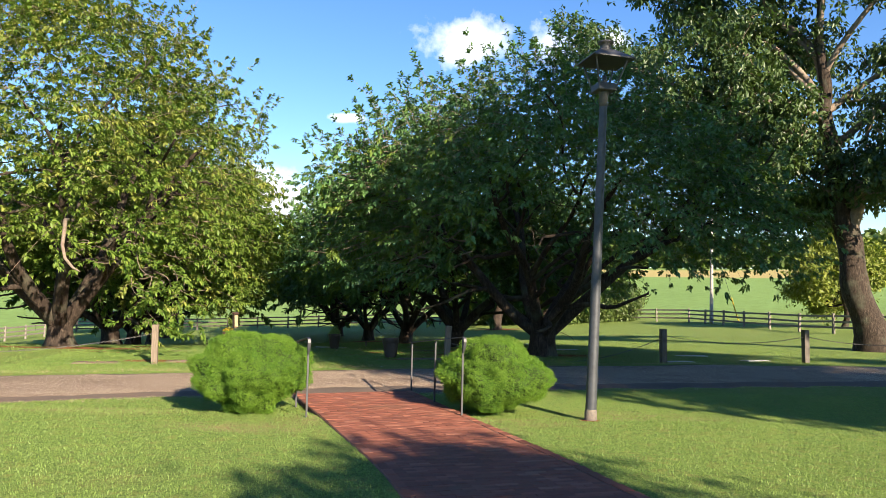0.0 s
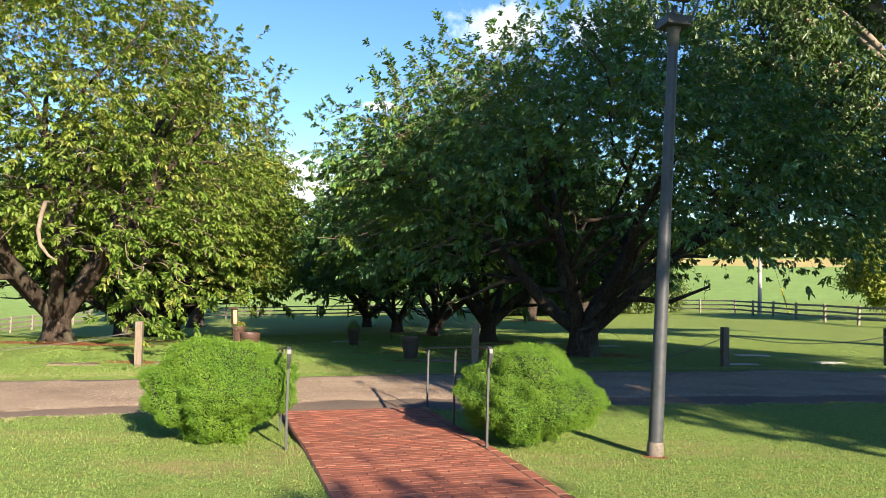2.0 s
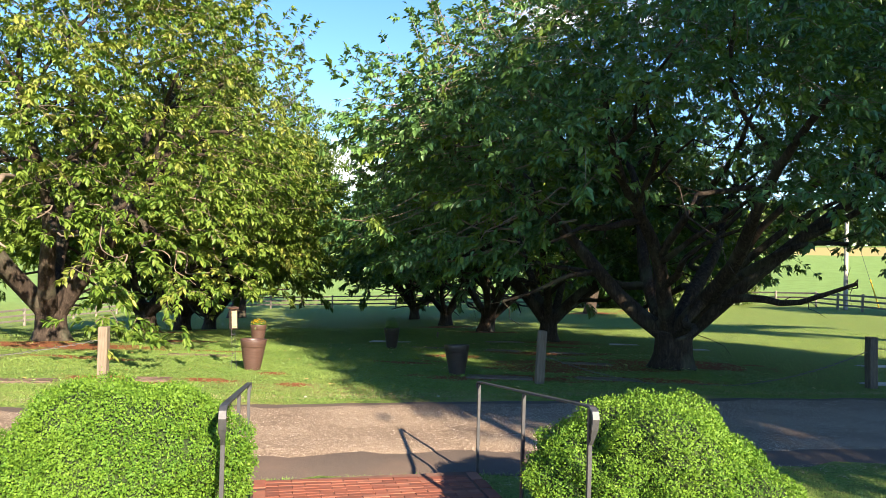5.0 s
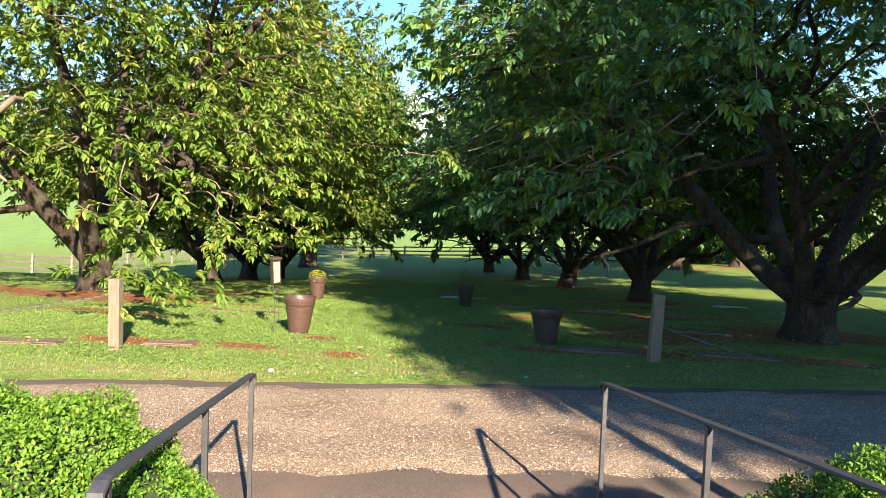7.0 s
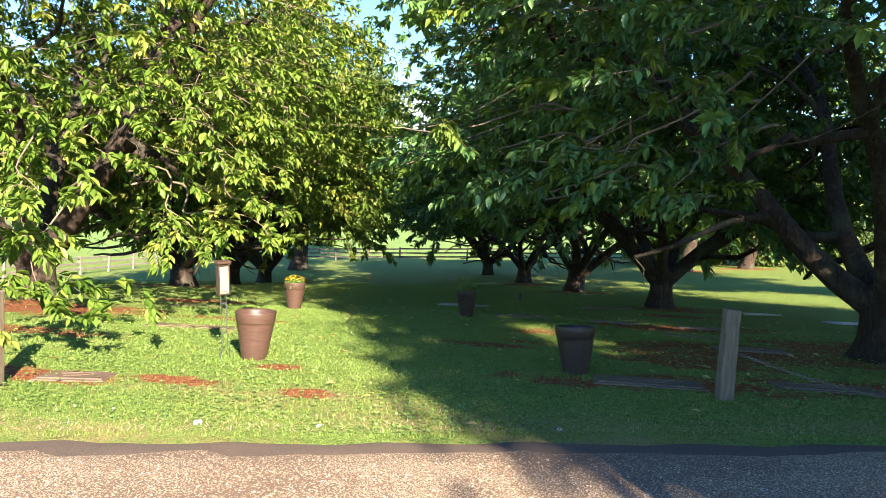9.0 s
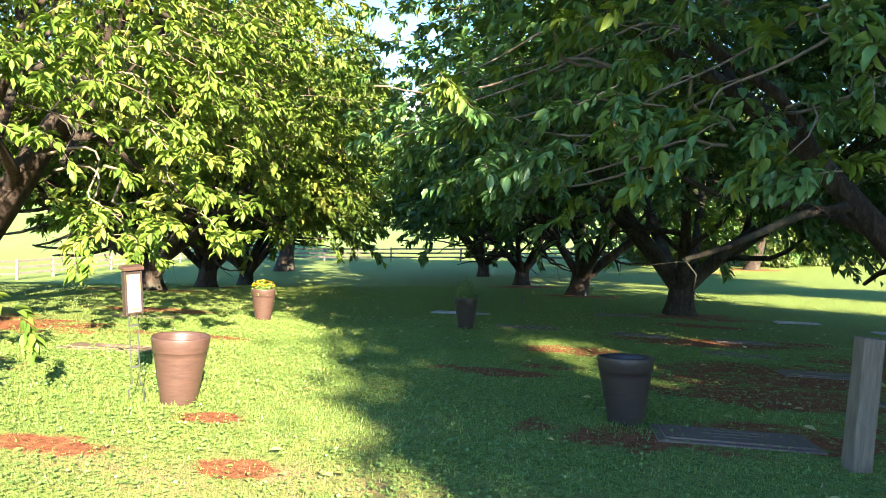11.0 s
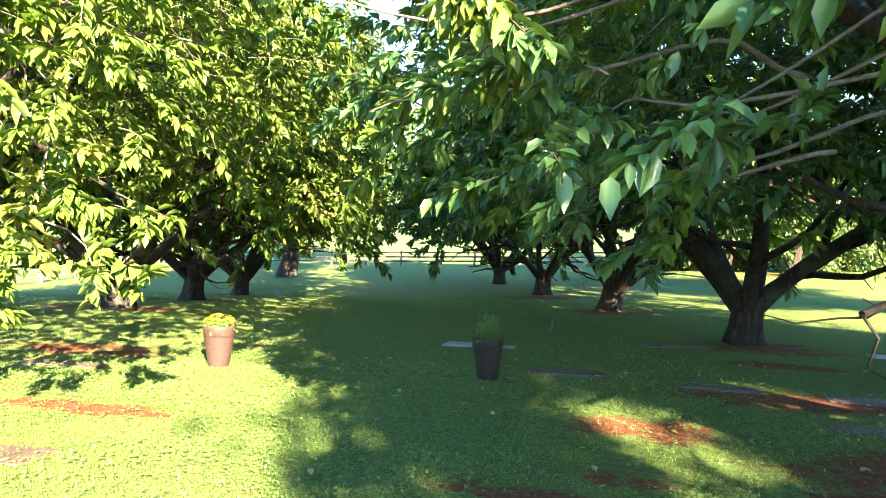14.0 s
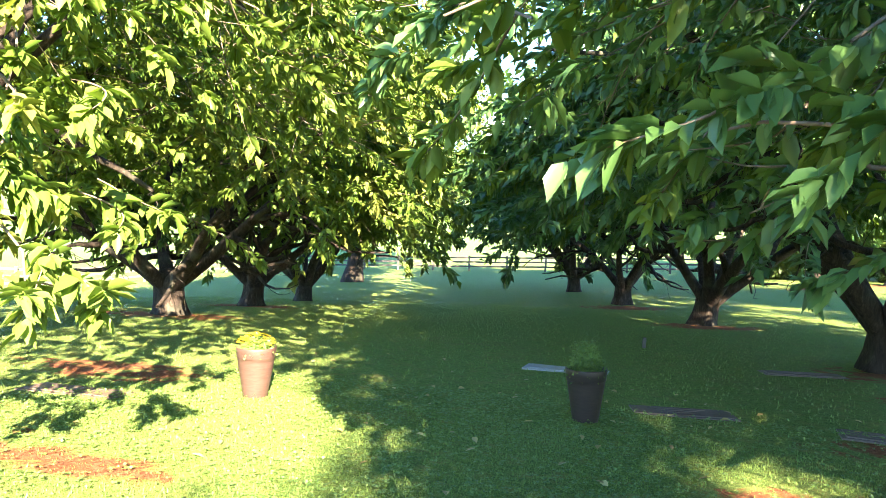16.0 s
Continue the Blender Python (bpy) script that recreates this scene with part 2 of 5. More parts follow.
EARTH_SPOTS = ((-5.9, 15.55, 1.0, 0.3), (-4.6, 15.8, 0.6, 0.22), (-3.3, 15.75, 0.35, 0.2), (-10.5, 20.3, 4.0, 1.6), (-7.6, 17.6, 1.5, 0.45), (-3.95, 16.6, 0.3, 0.14),
               (-1.0, 17.2, 1.1, 0.5), (0.1, 17.4, 1.3, 0.6), (1.9, 18.0, 1.8, 0.7), (1.3, 20.6, 2.6, 1.5), (0.2, 19.0, 1.3, 0.7), (-2.4, 19.4, 0.8, 0.4), (3.2, 22.0, 2.4, 1.8), (-1.9, 20.1, 0.5, 0.35), (-1.6, 21.7, 1.0, 0.6), (0.3, 23.8, 1.8, 0.8),
               (0.9, 29.3, 1.6, 1.2), (-1.8, 37.2, 1.8, 1.2), (-4.3, 45, 2.0, 1.3), (-13.8, 31.0, 2.2, 1.4), (-15.4, 37, 2.0, 1.4), (-8.8, 23.6, 1.6, 0.7), (-6.6, 20.5, 1.2, 0.35),
               (-0.15, 24.0, 0.9, 0.5), (0.9, 23.7, 1.0, 0.5), (-0.2, 20.1, 0.9, 0.5), (0.6, 19.6, 1.2, 0.6), (0.8, 26.9, 1.3, 0.5), (1.9, 24.4, 0.9, 0.5), (4.6, 57, 2.5, 1.6), (8.5, 60, 2.5, 1.6), (2.0, 9.75, 0.2, 0.2))
DRY_SPOTS = ((-2.3, 8.7, 1.0, 0.35), (0.9, 9.5, 1.1, 0.35), (-4.4, 9.7, 1.8, 0.4), (2.7, 10.2, 1.3, 0.5), (-1.55, 9.4, 0.5, 0.6), (0.6, 8.9, 0.5, 0.6), (-4.5, 14.35, 2.0, 0.22), (-1.5, 15.3, 2.0, 0.25), (2.0, 16.3, 1.6, 0.25), (-3.0, 15.6, 2.5, 0.4))
M["bark"] = mat_bark()
M["ground"] = mat_ground()
M["gravel"] = mat_gravel()
M["asphalt"] = mat_asphalt()
M["brick"] = mat_brick()
M["mortar"] = mat_simple("sandy joint", (0.12, 0.055, 0.036), (0.19, 0.095, 0.065), 60, 0.95)
M["iron"] = mat_simple("dark painted iron", (0.04, 0.042, 0.047), (0.07, 0.07, 0.075), 40, 0.5, 0.15, 0.2)
M["lamp_iron"] = mat_simple("grey painted lamp post", (0.042, 0.046, 0.054), (0.07, 0.075, 0.084), 12, 0.5, 0.2, 0.3)
M["rust"] = mat_simple("rust stained base", (0.085, 0.075, 0.068), (0.19, 0.155, 0.12), 30, 0.8)
M["wood_post"] = mat_simple("weathered timber", (0.11, 0.085, 0.06), (0.21, 0.165, 0.12), 14, 0.85, 0.7, 0.0, (4, 4, 0.4), 0.01)
M["wood_dark"] = mat_simple("dark fence timber", (0.06, 0.05, 0.042), (0.15, 0.125, 0.10), 14, 0.85, 0.5, 0.0, (3, 3, 0.4), 0.01)
M["wood_fence"] = mat_simple("grey fence timber", (0.14, 0.12, 0.10), (0.27, 0.24, 0.20), 14, 0.85, 0.5, 0.0, (3, 3, 0.4), 0.01)
M["pole_wood"] = mat_simple("pale utility pole timber", (0.3, 0.27, 0.24), (0.45, 0.42, 0.38), 8, 0.85, 0.4, 0.0, (3, 3, 0.2), 0.01)
M["yellow"] = mat_simple("yellow plastic guy guard", (0.8, 0.5, 0.02), (0.85, 0.58, 0.04), 10, 0.5, 0.1)
M["pot_brown"] = mat_simple("brown glazed resin", (0.052, 0.028, 0.022), (0.085, 0.048, 0.038), 9, 0.42, 0.25, 0.0, (1, 1, 6))
M["pot_dark"] = mat_simple("dark brown resin", (0.026, 0.018, 0.016), (0.05, 0.034, 0.028), 9, 0.42, 0.25, 0.0, (1, 1, 6))
M["soil"] = mat_simple("potting soil", (0.03, 0.02, 0.014), (0.07, 0.05, 0.035), 60, 0.95, 0.8)
M["chain"] = mat_simple("galvanised chain", (0.10, 0.09, 0.085), (0.2, 0.19, 0.18), 60, 0.5, 0.2, 0.7)
M["plaque_bronze"] = mat_simple("bronze plaque", (0.12, 0.078, 0.056), (0.2, 0.135, 0.105), 30, 0.6, 0.4, 0.15)
M["plaque_stone"] = mat_simple("grey granite", (0.28, 0.27, 0.26), (0.45, 0.44, 0.42), 90, 0.6, 0.2)
M["plaque_rim"] = mat_simple("pale metal rim", (0.35, 0.33, 0.30), (0.5, 0.48, 0.45), 50, 0.4, 0.2, 0.5)
M["panel_white"] = mat_simple("cream box panel", (0.36, 0.28, 0.15), (0.45, 0.37, 0.22), 12, 0.5, 0.1)
M["stone_white"] = mat_simple("pale pebble", (0.5, 0.47, 0.43), (0.7, 0.67, 0.62), 30, 0.7, 0.3)
# near-black green that stands for the shade between the boxwood leaves
M["core_shade"] = mat_simple("painted shade of boxwood core", (0.012, 0.024, 0.005), (0.035, 0.06, 0.012), 60, 0.95, 0.8)
# pale dead wood; on the locust limbs the paleness stands for sunlight
M["dead_and_sunlit_bark"] = mat_simple("weathered dead wood and sunlit limb bark", (0.13, 0.095, 0.07), (0.27, 0.21, 0.155), 20, 0.85, 0.6)
M["twig"] = mat_simple("twig bark", (0.13, 0.09, 0.065), (0.27, 0.21, 0.16), 40, 0.8, 0.4)


def mat_glass():
    k = Nodes("lantern glass")
    k.bsdf.inputs["Transmission Weight"].default_value = 1.0
    k.bsdf.inputs["IOR"].default_value = 1.45
    return k.done((0.95, 0.96, 0.95), 0.05)


M["glass"] = mat_glass()


# ---------------------------------------------------------------- mesh helpers
def mesh_object(name, verts, faces, material, parent=None, label="", smooth=False):
    me = bpy.data.meshes.new(name)
    me.from_pydata([tuple(v) for v in verts], [], [tuple(f) for f in faces])
    me.materials.append(material)
    if smooth:
        me.shade_smooth()
    ob = new(name, me)
    if parent is not None:
        ob.parent = parent
    if label:
        tagged(ob, label)
    return ob


def fast_mesh(name, verts, quads=None, tris=None):
    """A mesh straight from arrays of corners; quads and tris are index arrays."""
    me = bpy.data.meshes.new(name)
    verts = np.asarray(verts, dtype=np.float32).reshape(-1, 3)
    blocks, sizes = [], []
    if quads is not None and len(quads):
        q = np.asarray(quads, dtype=np.int32).reshape(-1, 4)
        blocks.append(q.ravel())
        sizes.append(np.full(len(q), 4, dtype=np.int32))
    if tris is not None and len(tris):
        q = np.asarray(tris, dtype=np.int32).reshape(-1, 3)
        blocks.append(q.ravel())
        sizes.append(np.full(len(q), 3, dtype=np.int32))
    loops, counts = np.concatenate(blocks), np.concatenate(sizes)
    me.vertices.add(len(verts))
    me.vertices.foreach_set("co", verts.ravel())
    me.loops.add(len(loops))
    me.loops.foreach_set("vertex_index", loops)
    me.polygons.add(len(counts))
    starts = np.concatenate(([0], np.cumsum(counts)[:-1])).astype(np.int32)
    me.polygons.foreach_set("loop_start", starts)
    me.polygons.foreach_set("loop_total", counts)
    me.update(calc_edges=True)
    return me


def part(name, bm, material, parent, label="", smooth=False):
    me = bpy.data.meshes.new(name)
    bm.to_mesh(me)
    bm.free()
    me.materials.append(material)
    if smooth:
        me.shade_smooth()
    ob = new(name, me)
    ob.parent = parent
    if label:
        tagged(ob, label)
    return ob


def empty(name, m, label, category, group="", kind=""):
    ob = new(name)
    ob.matrix_basis = m
    ob.empty_display_size = 0.1
    return tagged(ob, label, category, group, kind)


def box(bm, sx, sy, sz, m=None, bevel=0.0):
    made = bmesh.ops.create_cube(bm, size=1.0, matrix=(m or Matrix()) @ Matrix.Diagonal((sx, sy, sz, 1)))
    if bevel:
        edges = list({e for v in made["verts"] for e in v.link_edges})
        bmesh.ops.bevel(bm, geom=edges, offset=bevel, segments=2, affect="EDGES", profile=0.5)


def lathe(bm, profile, segments=24, m=None):
    """Turn a list of (radius, height) round z."""
    rings = []
    for r, z in profile:
        rings.append([bm.verts.new((m or Matrix()) @ Vector((r * math.cos(a), r * math.sin(a), z)))
                      for a in (2 * math.pi * i / segments for i in range(segments))])
    for a, b in zip(rings, rings[1:]):
        for i in range(segments):
            j = (i + 1) % segments
            bm.faces.new((a[i], a[j], b[j], b[i]))
    return rings


def tube_arrays(points, radii, sides, verts, quads):
    """Adds a swept tube along points to the lists."""
    pts = [Vector(p) for p in points]
    base = len(verts)
    side = None
    for i, p in enumerate(pts):
        d = (pts[min(i + 1, len(pts) - 1)] - pts[max(i - 1, 0)]).normalized()
        if side is None:
            side = d.orthogonal().normalized()
        else:
            side = (side - d * side.dot(d))
            side = side.normalized() if side.length > 1e-5 else d.orthogonal().normalized()
        up = d.cross(side)
        for s in range(sides):
            a = 2 * math.pi * s / sides
            verts.append(p + (side * math.cos(a) + up * math.sin(a)) * radii[i])
    for i in range(len(pts) - 1):
        for s in range(sides):
            a, b = base + i * sides + s, base + i * sides + (s + 1) % sides
            quads.append((a, b, b + sides, a + sides))


# ---------------------------------------------------------------- ground
def smooth_step(a, b, v):
    v = np.clip((np.asarray(v, dtype=float) - a) / (b - a), 0, 1)
    return v * v * (3 - 2 * v)


def ground_z(x, y):
    """Height of the land: a level lawn, a gentle slope down through the grove, rising fields beyond."""
    x, y = np.asarray(x, dtype=float), np.asarray(y, dtype=float)
    z = -0.10 * smooth_step(4.0, 9.0, y) - 0.05 * smooth_step(9.4, 10.2, y) + 0.05 * smooth_step(13.0, 16.5, y)
    z = z - 0.062 * np.clip(y - 17.0, 0, 28) - 0.012 * np.clip(y - 45, 0, 27)
    z = z + 0.045 * np.clip(x + 3, -40, 40) * smooth_step(17, 48, y)
    r = np.hypot(x, y)
    z = z + 0.062 * np.clip(r - 76, 0, 150) + 0.015 * np.clip(r - 226, 0, 500) + 0.8 * smooth_step(76, 150, r) * np.sin(x * 0.021 + 1) * np.cos(y * 0.017)
    z = z + 0.012 * np.sin(x * 1.7 + 0.6 * y) * np.sin(y * 1.3 - 0.4 * x) * smooth_step(3, 6, np.abs(y - 12.8) + 1.5)
    return z


def gz(x, y):
    return float(ground_z(x, y))


def road_near(x):
    return np.interp(x, [-70, -9, -6.1, -4.9, -3.9, -1.4, 2.1, 6.0, 9.0, 70], [-17.5, 9.0, 10.3, 10.82, 11.2, 11.72, 12.9, 13.8, 14.3, 26.3])


def gravel_near(x):
    """Where the loose chips begin: the bare asphalt is widest before the brick path."""
    return np.interp(x, [-70, -9, -5.0, -4.3, -1.9, -1.0, 2.1, 9.0, 70], [-17.3, 9.15, 11.0, 11.3, 12.15, 12.45, 13.2, 14.6, 26.6])


def road_far(x):
    return 15.55 + 0.30 * x


def path_centre(y):
    """Middle of the brick walk at y."""
    y0 = np.array([-6.0, 0.0, 3.0, 4.55, 6.0, 6.7, 7.5, 8.6, 9.6, 10.6, 11.7])
    x0 = np.array([4.2, 2.45, 1.55, 1.07, 0.62, 0.44, 0.19, -0.20, -0.57, -0.97, -1.38])
    return np.interp(y, y0, x0)


def build_ground():
    def axis(fine_lo, fine_hi, step, reach):
        mid = list(np.arange(fine_lo, fine_hi + 1e-6, step))
        up, s = [], step
        v = fine_hi
        while v < reach:
            s *= 1.22
            v += s
            up.append(v)
        dn, s, v = [], step, fine_lo
        while v > -reach:
            s *= 1.22
            v -= s
            dn.append(v)
        return np.array(dn[::-1] + mid + up)

    xs, ys = axis(-12, 10, 0.3, 2500), axis(0, 34, 0.3, 2500)
    gx, gy = np.meshgrid(xs, ys)
    zz = ground_z(gx, gy)
    # let the lawn dip a little below the road, the path and the steps
    on_road = (gy > road_near(gx) + 0.1) & (gy < road_far(gx) - 0.1) & (np.abs(gx) < 60)
    zz = np.where(on_road, zz - 0.05, zz)
    on_walk = (np.abs(gx - path_centre(gy)) < 0.62) & (gy < 11.4) & (gy > -6)
    zz = np.where(on_walk, zz - 0.07, zz)
    verts = np.stack((gx, gy, zz), -1).reshape(-1, 3)
    nx, ny = len(xs), len(ys)
    i, j = np.meshgrid(np.arange(nx - 1), np.arange(ny - 1))
    a = (j * nx + i).ravel()
    me = fast_mesh("ground", verts, np.stack((a, a + 1, a + nx + 1, a + nx), -1))
    me.materials.append(M["ground"])
    me.shade_smooth()
    return tagged(new("ground", me), "mown green lawn with worn red earth, running into fields", "ground", kind="structure")


build_ground()


def strip(name, lower, upper, x0, x1, n, m, lift, material, label, wob=0.0, parent=None, kind="structure"):
    """A band of ground between two curves of x, with a slightly ragged edge."""
    verts, quads = [], []
    for i in range(n + 1):
        x = x0 + (x1 - x0) * i / n
        a, b = float(lower(np.float64(x))), float(upper(np.float64(x)))
        a += wob * (noise.noise((x * 2.1, 3.1, 0)) + 0.5 * noise.noise((x * 7.3, 1.1, 0)))
        b += wob * (noise.noise((x * 2.3, 8.7, 0)) + 0.5 * noise.noise((x * 6.7, 5.9, 0)))
        for k in range(m + 1):
            y = a + (b - a) * k / m
            crown = 0.0 if k in (0, m) else 1.0
            verts.append((x, y, gz(x, y) + lift * crown - (0.03 if crown == 0 else 0)))
    for i in range(n):
        for k in range(m):
            p = i * (m + 1) + k
            quads.append((p, p + m + 1, p + m + 2, p + 1))
    me = fast_mesh(name, verts, quads)
    me.materials.append(material)
    me.shade_smooth()
    return tagged(new(name, me), label, "road", kind=kind)


strip("road_apron", lambda x: road_near(x) - 0.0, lambda x: road_far(x) + 0.03, -70, 70, 700, 12, 0.012, M["asphalt"], "dark worn asphalt edge under the gravel drive", 0.06)
strip("road", gravel_near, lambda x: road_far(x) - 0.13, -70, 70, 700, 10, 0.024, M["gravel"], "tan chip gravel drive with worn tracks", 0.17)


# ---------------------------------------------------------------- brick path and step
PATH_HALF = 0.93


def path_z(y):
    return 0.018 - 0.10 * float(smooth_step(4.0, 9.0, y))


def on_path(x, y, extra=0.0):
    return (np.abs(x - path_centre(y)) < PATH_HALF * 1.05 + extra) & (y < 11.75) & (y > -6)


def build_path():
    walk_ob = empty("brick_path", pose(0, 0, 0), "curved red brick path with sandy joints ending at the drive", "path", kind="structure")
    verts, quads = [], []
    n = 90
    for i in range(n + 1):
        y = -6 + 17.6 * i / n
        c = float(path_centre(y))
        slope = (float(path_centre(y + 0.1)) - float(path_centre(y - 0.1))) / 0.2
        nx, ny = 1 / math.hypot(1, slope), -slope / math.hypot(1, slope)
        for s in (-1, 1):
            for dz in (-0.25, -0.006):
                verts.append((c + s * PATH_HALF * nx, y + s * PATH_HALF * ny, path_z(y) + dz))
    for i in range(n):
        p = i * 4
        quads += [(p + 1, p + 3, p + 7, p + 5), (p, p + 1, p + 5, p + 4), (p + 3, p + 2, p + 6, p + 7)]
    me = fast_mesh("bedding", verts, quads)
    me.materials.append(M["mortar"])
    bed = new("bedding", me)
    bed.parent = walk_ob

    def brick_mesh(w, d, h):
        bm = bmesh.new()
        b = 0.003
        lo = [bm.verts.new((sx * w / 2, sy * d / 2, -h)) for sx, sy in ((-1, -1), (1, -1), (1, 1), (-1, 1))]
        mid = [bm.verts.new((sx * w / 2, sy * d / 2, -b)) for sx, sy in ((-1, -1), (1, -1), (1, 1), (-1, 1))]
        top = [bm.verts.new((sx * (w / 2 - b), sy * (d / 2 - b), 0)) for sx, sy in ((-1, -1), (1, -1), (1, 1), (-1, 1))]
        for a, c in ((lo, mid), (mid, top)):
            for i in range(4):
                bm.faces.new((a[i], a[(i + 1) % 4], c[(i + 1) % 4], c[i]))
        bm.faces.new(top)
        me = bpy.data.meshes.new("brick")
        bm.to_mesh(me)
        bm.free()
        me.materials.append(M["brick"])
        return me

    rng = random.Random(4)
    full, half, edge = brick_mesh(0.2025, 0.0595, 0.06), brick_mesh(0.0995, 0.0595, 0.06), brick_mesh(0.096, 0.2025, 0.06)
    pieces = []
    # stations along the curved middle line
    y, row = 2.2, 0
    pitch = 0.0625
    next_edge = y
    while y < 11.55:
        c = float(path_centre(y))
        slope = (float(path_centre(y + 0.3)) - float(path_centre(y - 0.3))) / 0.6
        ang = -math.atan(slope)
        along = 1 / math.hypot(1, slope)
        across = Vector((math.cos(ang), math.sin(ang), 0))
        row_of = [(full, -0.721 + 0.206 * i) for i in range(8)] if row % 2 else \
            [(half, -0.772)] + [(full, -0.618 + 0.206 * i) for i in range(7)] + [(half, 0.772)]
        for me, x in row_of:
            p = Vector((c, y, path_z(y))) + across * x
            pieces.append((me, p, ang))
        if y >= next_edge:
            next_edge = y + 0.206 * along
            for s in (-1, 1):
                p = Vector((c, y + 0.05 * along, path_z(y))) + across * (s * (PATH_HALF - 0.05))
                pieces.append((edge, p, ang))
        y += pitch * along
        row += 1
    pieces.sort(key=lambda q: abs(q[1].y - 8.6))
    count = 0
    rest_v, rest_f = [], []
    for me, p, a in pieces:
        m = Matrix.Translation(p + Vector((rng.uniform(-0.002, 0.002), rng.uniform(-0.002, 0.002), rng.uniform(-0.002, 0.002)))) @ \
            Euler((rng.uniform(-0.003, 0.003), rng.uniform(-0.003, 0.003), a + rng.uniform(-0.01, 0.01))).to_matrix().to_4x4()
        if count < 300:
            ob = new("brick", me)
            ob.parent = walk_ob
            ob.matrix_basis = m
            count += 1
        else:
            base = len(rest_v)
            rest_v += [m @ v.co for v in me.vertices]
            rest_f += [tuple(base + i for i in f.vertices) for f in me.polygons]
    ob = mesh_object("bricks_beyond", rest_v, rest_f, M["brick"], walk_ob)
    tagged(ob, kind="stuff")


# ---------------------------------------------------------------- foliage
def unit(v):
    return v / np.maximum(np.linalg.norm(v, axis=-1, keepdims=True), 1e-9)


def leaves_mesh(name, pos, way, face, length, width, droop=0.25, simple=False):
    """Many folded leaves: each has a midrib, two halves and a bent tip."""
    n = len(pos)
    way = unit(way)
    side = unit(np.cross(way, face))
    up = np.cross(side, way)
    L, W = length.reshape(-1, 1), width.reshape(-1, 1)
    base = pos
    if simple:
        mid = pos + way * L * 0.45 + up * L * 0.06
        v = np.stack((base, mid + side * W * 0.5, base + way * L - up * L * droop, mid - side * W * 0.5), 1).reshape(-1, 3)
        i = np.arange(n).reshape(-1, 1) * 4
        return fast_mesh(name, v, tris=np.concatenate((i + np.array([[0, 1, 2]]), i + np.array([[0, 2, 3]])), 0))
    fold = up * W * 0.16
    p1, p2 = pos + way * L * 0.26, pos + way * L * 0.6 - up * L * droop * 0.25
    tip = pos + way * L * 0.98 - up * L * droop
    v = np.stack((base, p1 + side * W * 0.4 + fold, p2 + side * W * 0.46 + fold, tip, p2 - side * W * 0.46 + fold, p1 - side * W * 0.4 + fold), 1).reshape(-1, 3)
    i = np.arange(n).reshape(-1, 1) * 6
    return fast_mesh(name, v, quads=np.concatenate((i + np.array([[0, 1, 2, 3]]), i + np.array([[0, 3, 4, 5]])), 0))


def lump(d, rng, count, amount, sharp):
    """Uneven swelling of a crown: a sum of bumps in random directions."""
    dirs = unit(rng.normal(size=(count, 3)))
    out = np.zeros(len(d))
    for c in dirs:
        out += np.exp(-sharp * (1 - d @ c)) * rng.uniform(-1, 1)
    return amount * out


def crown_points(rng, n, radius, bottom, top, profile, inner=0.5, hollow=0.62):
    """Places for leaf sprays in a lumpy, hollow crown round the z axis, with the outward way at each."""
    knots_v, knots_r = np.array([p[0] for p in profile]), np.array([p[1] for p in profile])
    area = np.interp(np.linspace(0, 1, 200), knots_v, knots_r) + 0.15
    v = np.interp(rng.random(n) * area.sum(), np.cumsum(area), np.linspace(0, 1, 200))
    az = rng.random(n) * 2 * math.pi
    r = np.interp(v, knots_v, knots_r) * radius
    d = np.stack((np.cos(az) * np.minimum(r / radius + 0.1, 1), np.sin(az) * np.minimum(r / radius + 0.1, 1), (v - 0.4) * 1.6), -1)
    d = unit(d)
    state = rng.integers(1 << 30)
    swell = 1 + lump(d, np.random.default_rng(state), 46, 0.14, 16) + lump(d, np.random.default_rng(state + 1), 160, 0.07, 90)
    depth = np.where(rng.random(n) < 0.66, 1 - 0.22 * rng.random(n) ** 1.6, inner + (1 - inner) * rng.random(n))
    rr = r * swell * depth
    z = bottom + (top - bottom) * v * np.clip(0.6 + 0.4 * swell, 0.7, 1.2)
    keep = ~((v < 0.22) & (depth < hollow + 0.25))
    pts = np.stack((np.cos(az) * rr, np.sin(az) * rr, z), -1)
    out = np.stack((np.cos(az), np.sin(az), (v - 0.35) * 1.5), -1)
    return pts[keep], unit(out)[keep]


def sprays(rng, pts, out, per, length, width, spread=0.75, droop_dir=0.35, simple=False, name="crown", gap=0.09):
    """A rosette of leaves at each place."""
    n = len(pts)
    t = np.repeat(pts, per, 0)
    o = np.repeat(out, per, 0)
    w = unit(o * (1 - spread) + unit(rng.normal(size=t.shape)) * spread + np.array([0, 0, -droop_dir]))
    face = unit(np.array([0, 0, 1.0]) + 0.55 * rng.normal(size=t.shape) + 0.5 * o)
    pos = t + rng.normal(size=t.shape) * gap
    size = rng.uniform(0.65, 1.25, len(t))
    return leaves_mesh(name, pos, w, face, length * size, width * size * rng.uniform(0.85, 1.15, len(t)), 0.22, simple)


CHERRY = ((0.0, 0.86), (0.12, 0.98), (0.3, 1.0), (0.5, 0.9), (0.7, 0.68), (0.85, 0.42), (1.0, 0.1))
TALL = ((0.0, 0.35), (0.2, 0.8), (0.45, 1.0), (0.7, 0.85), (0.88, 0.5), (1.0, 0.12))


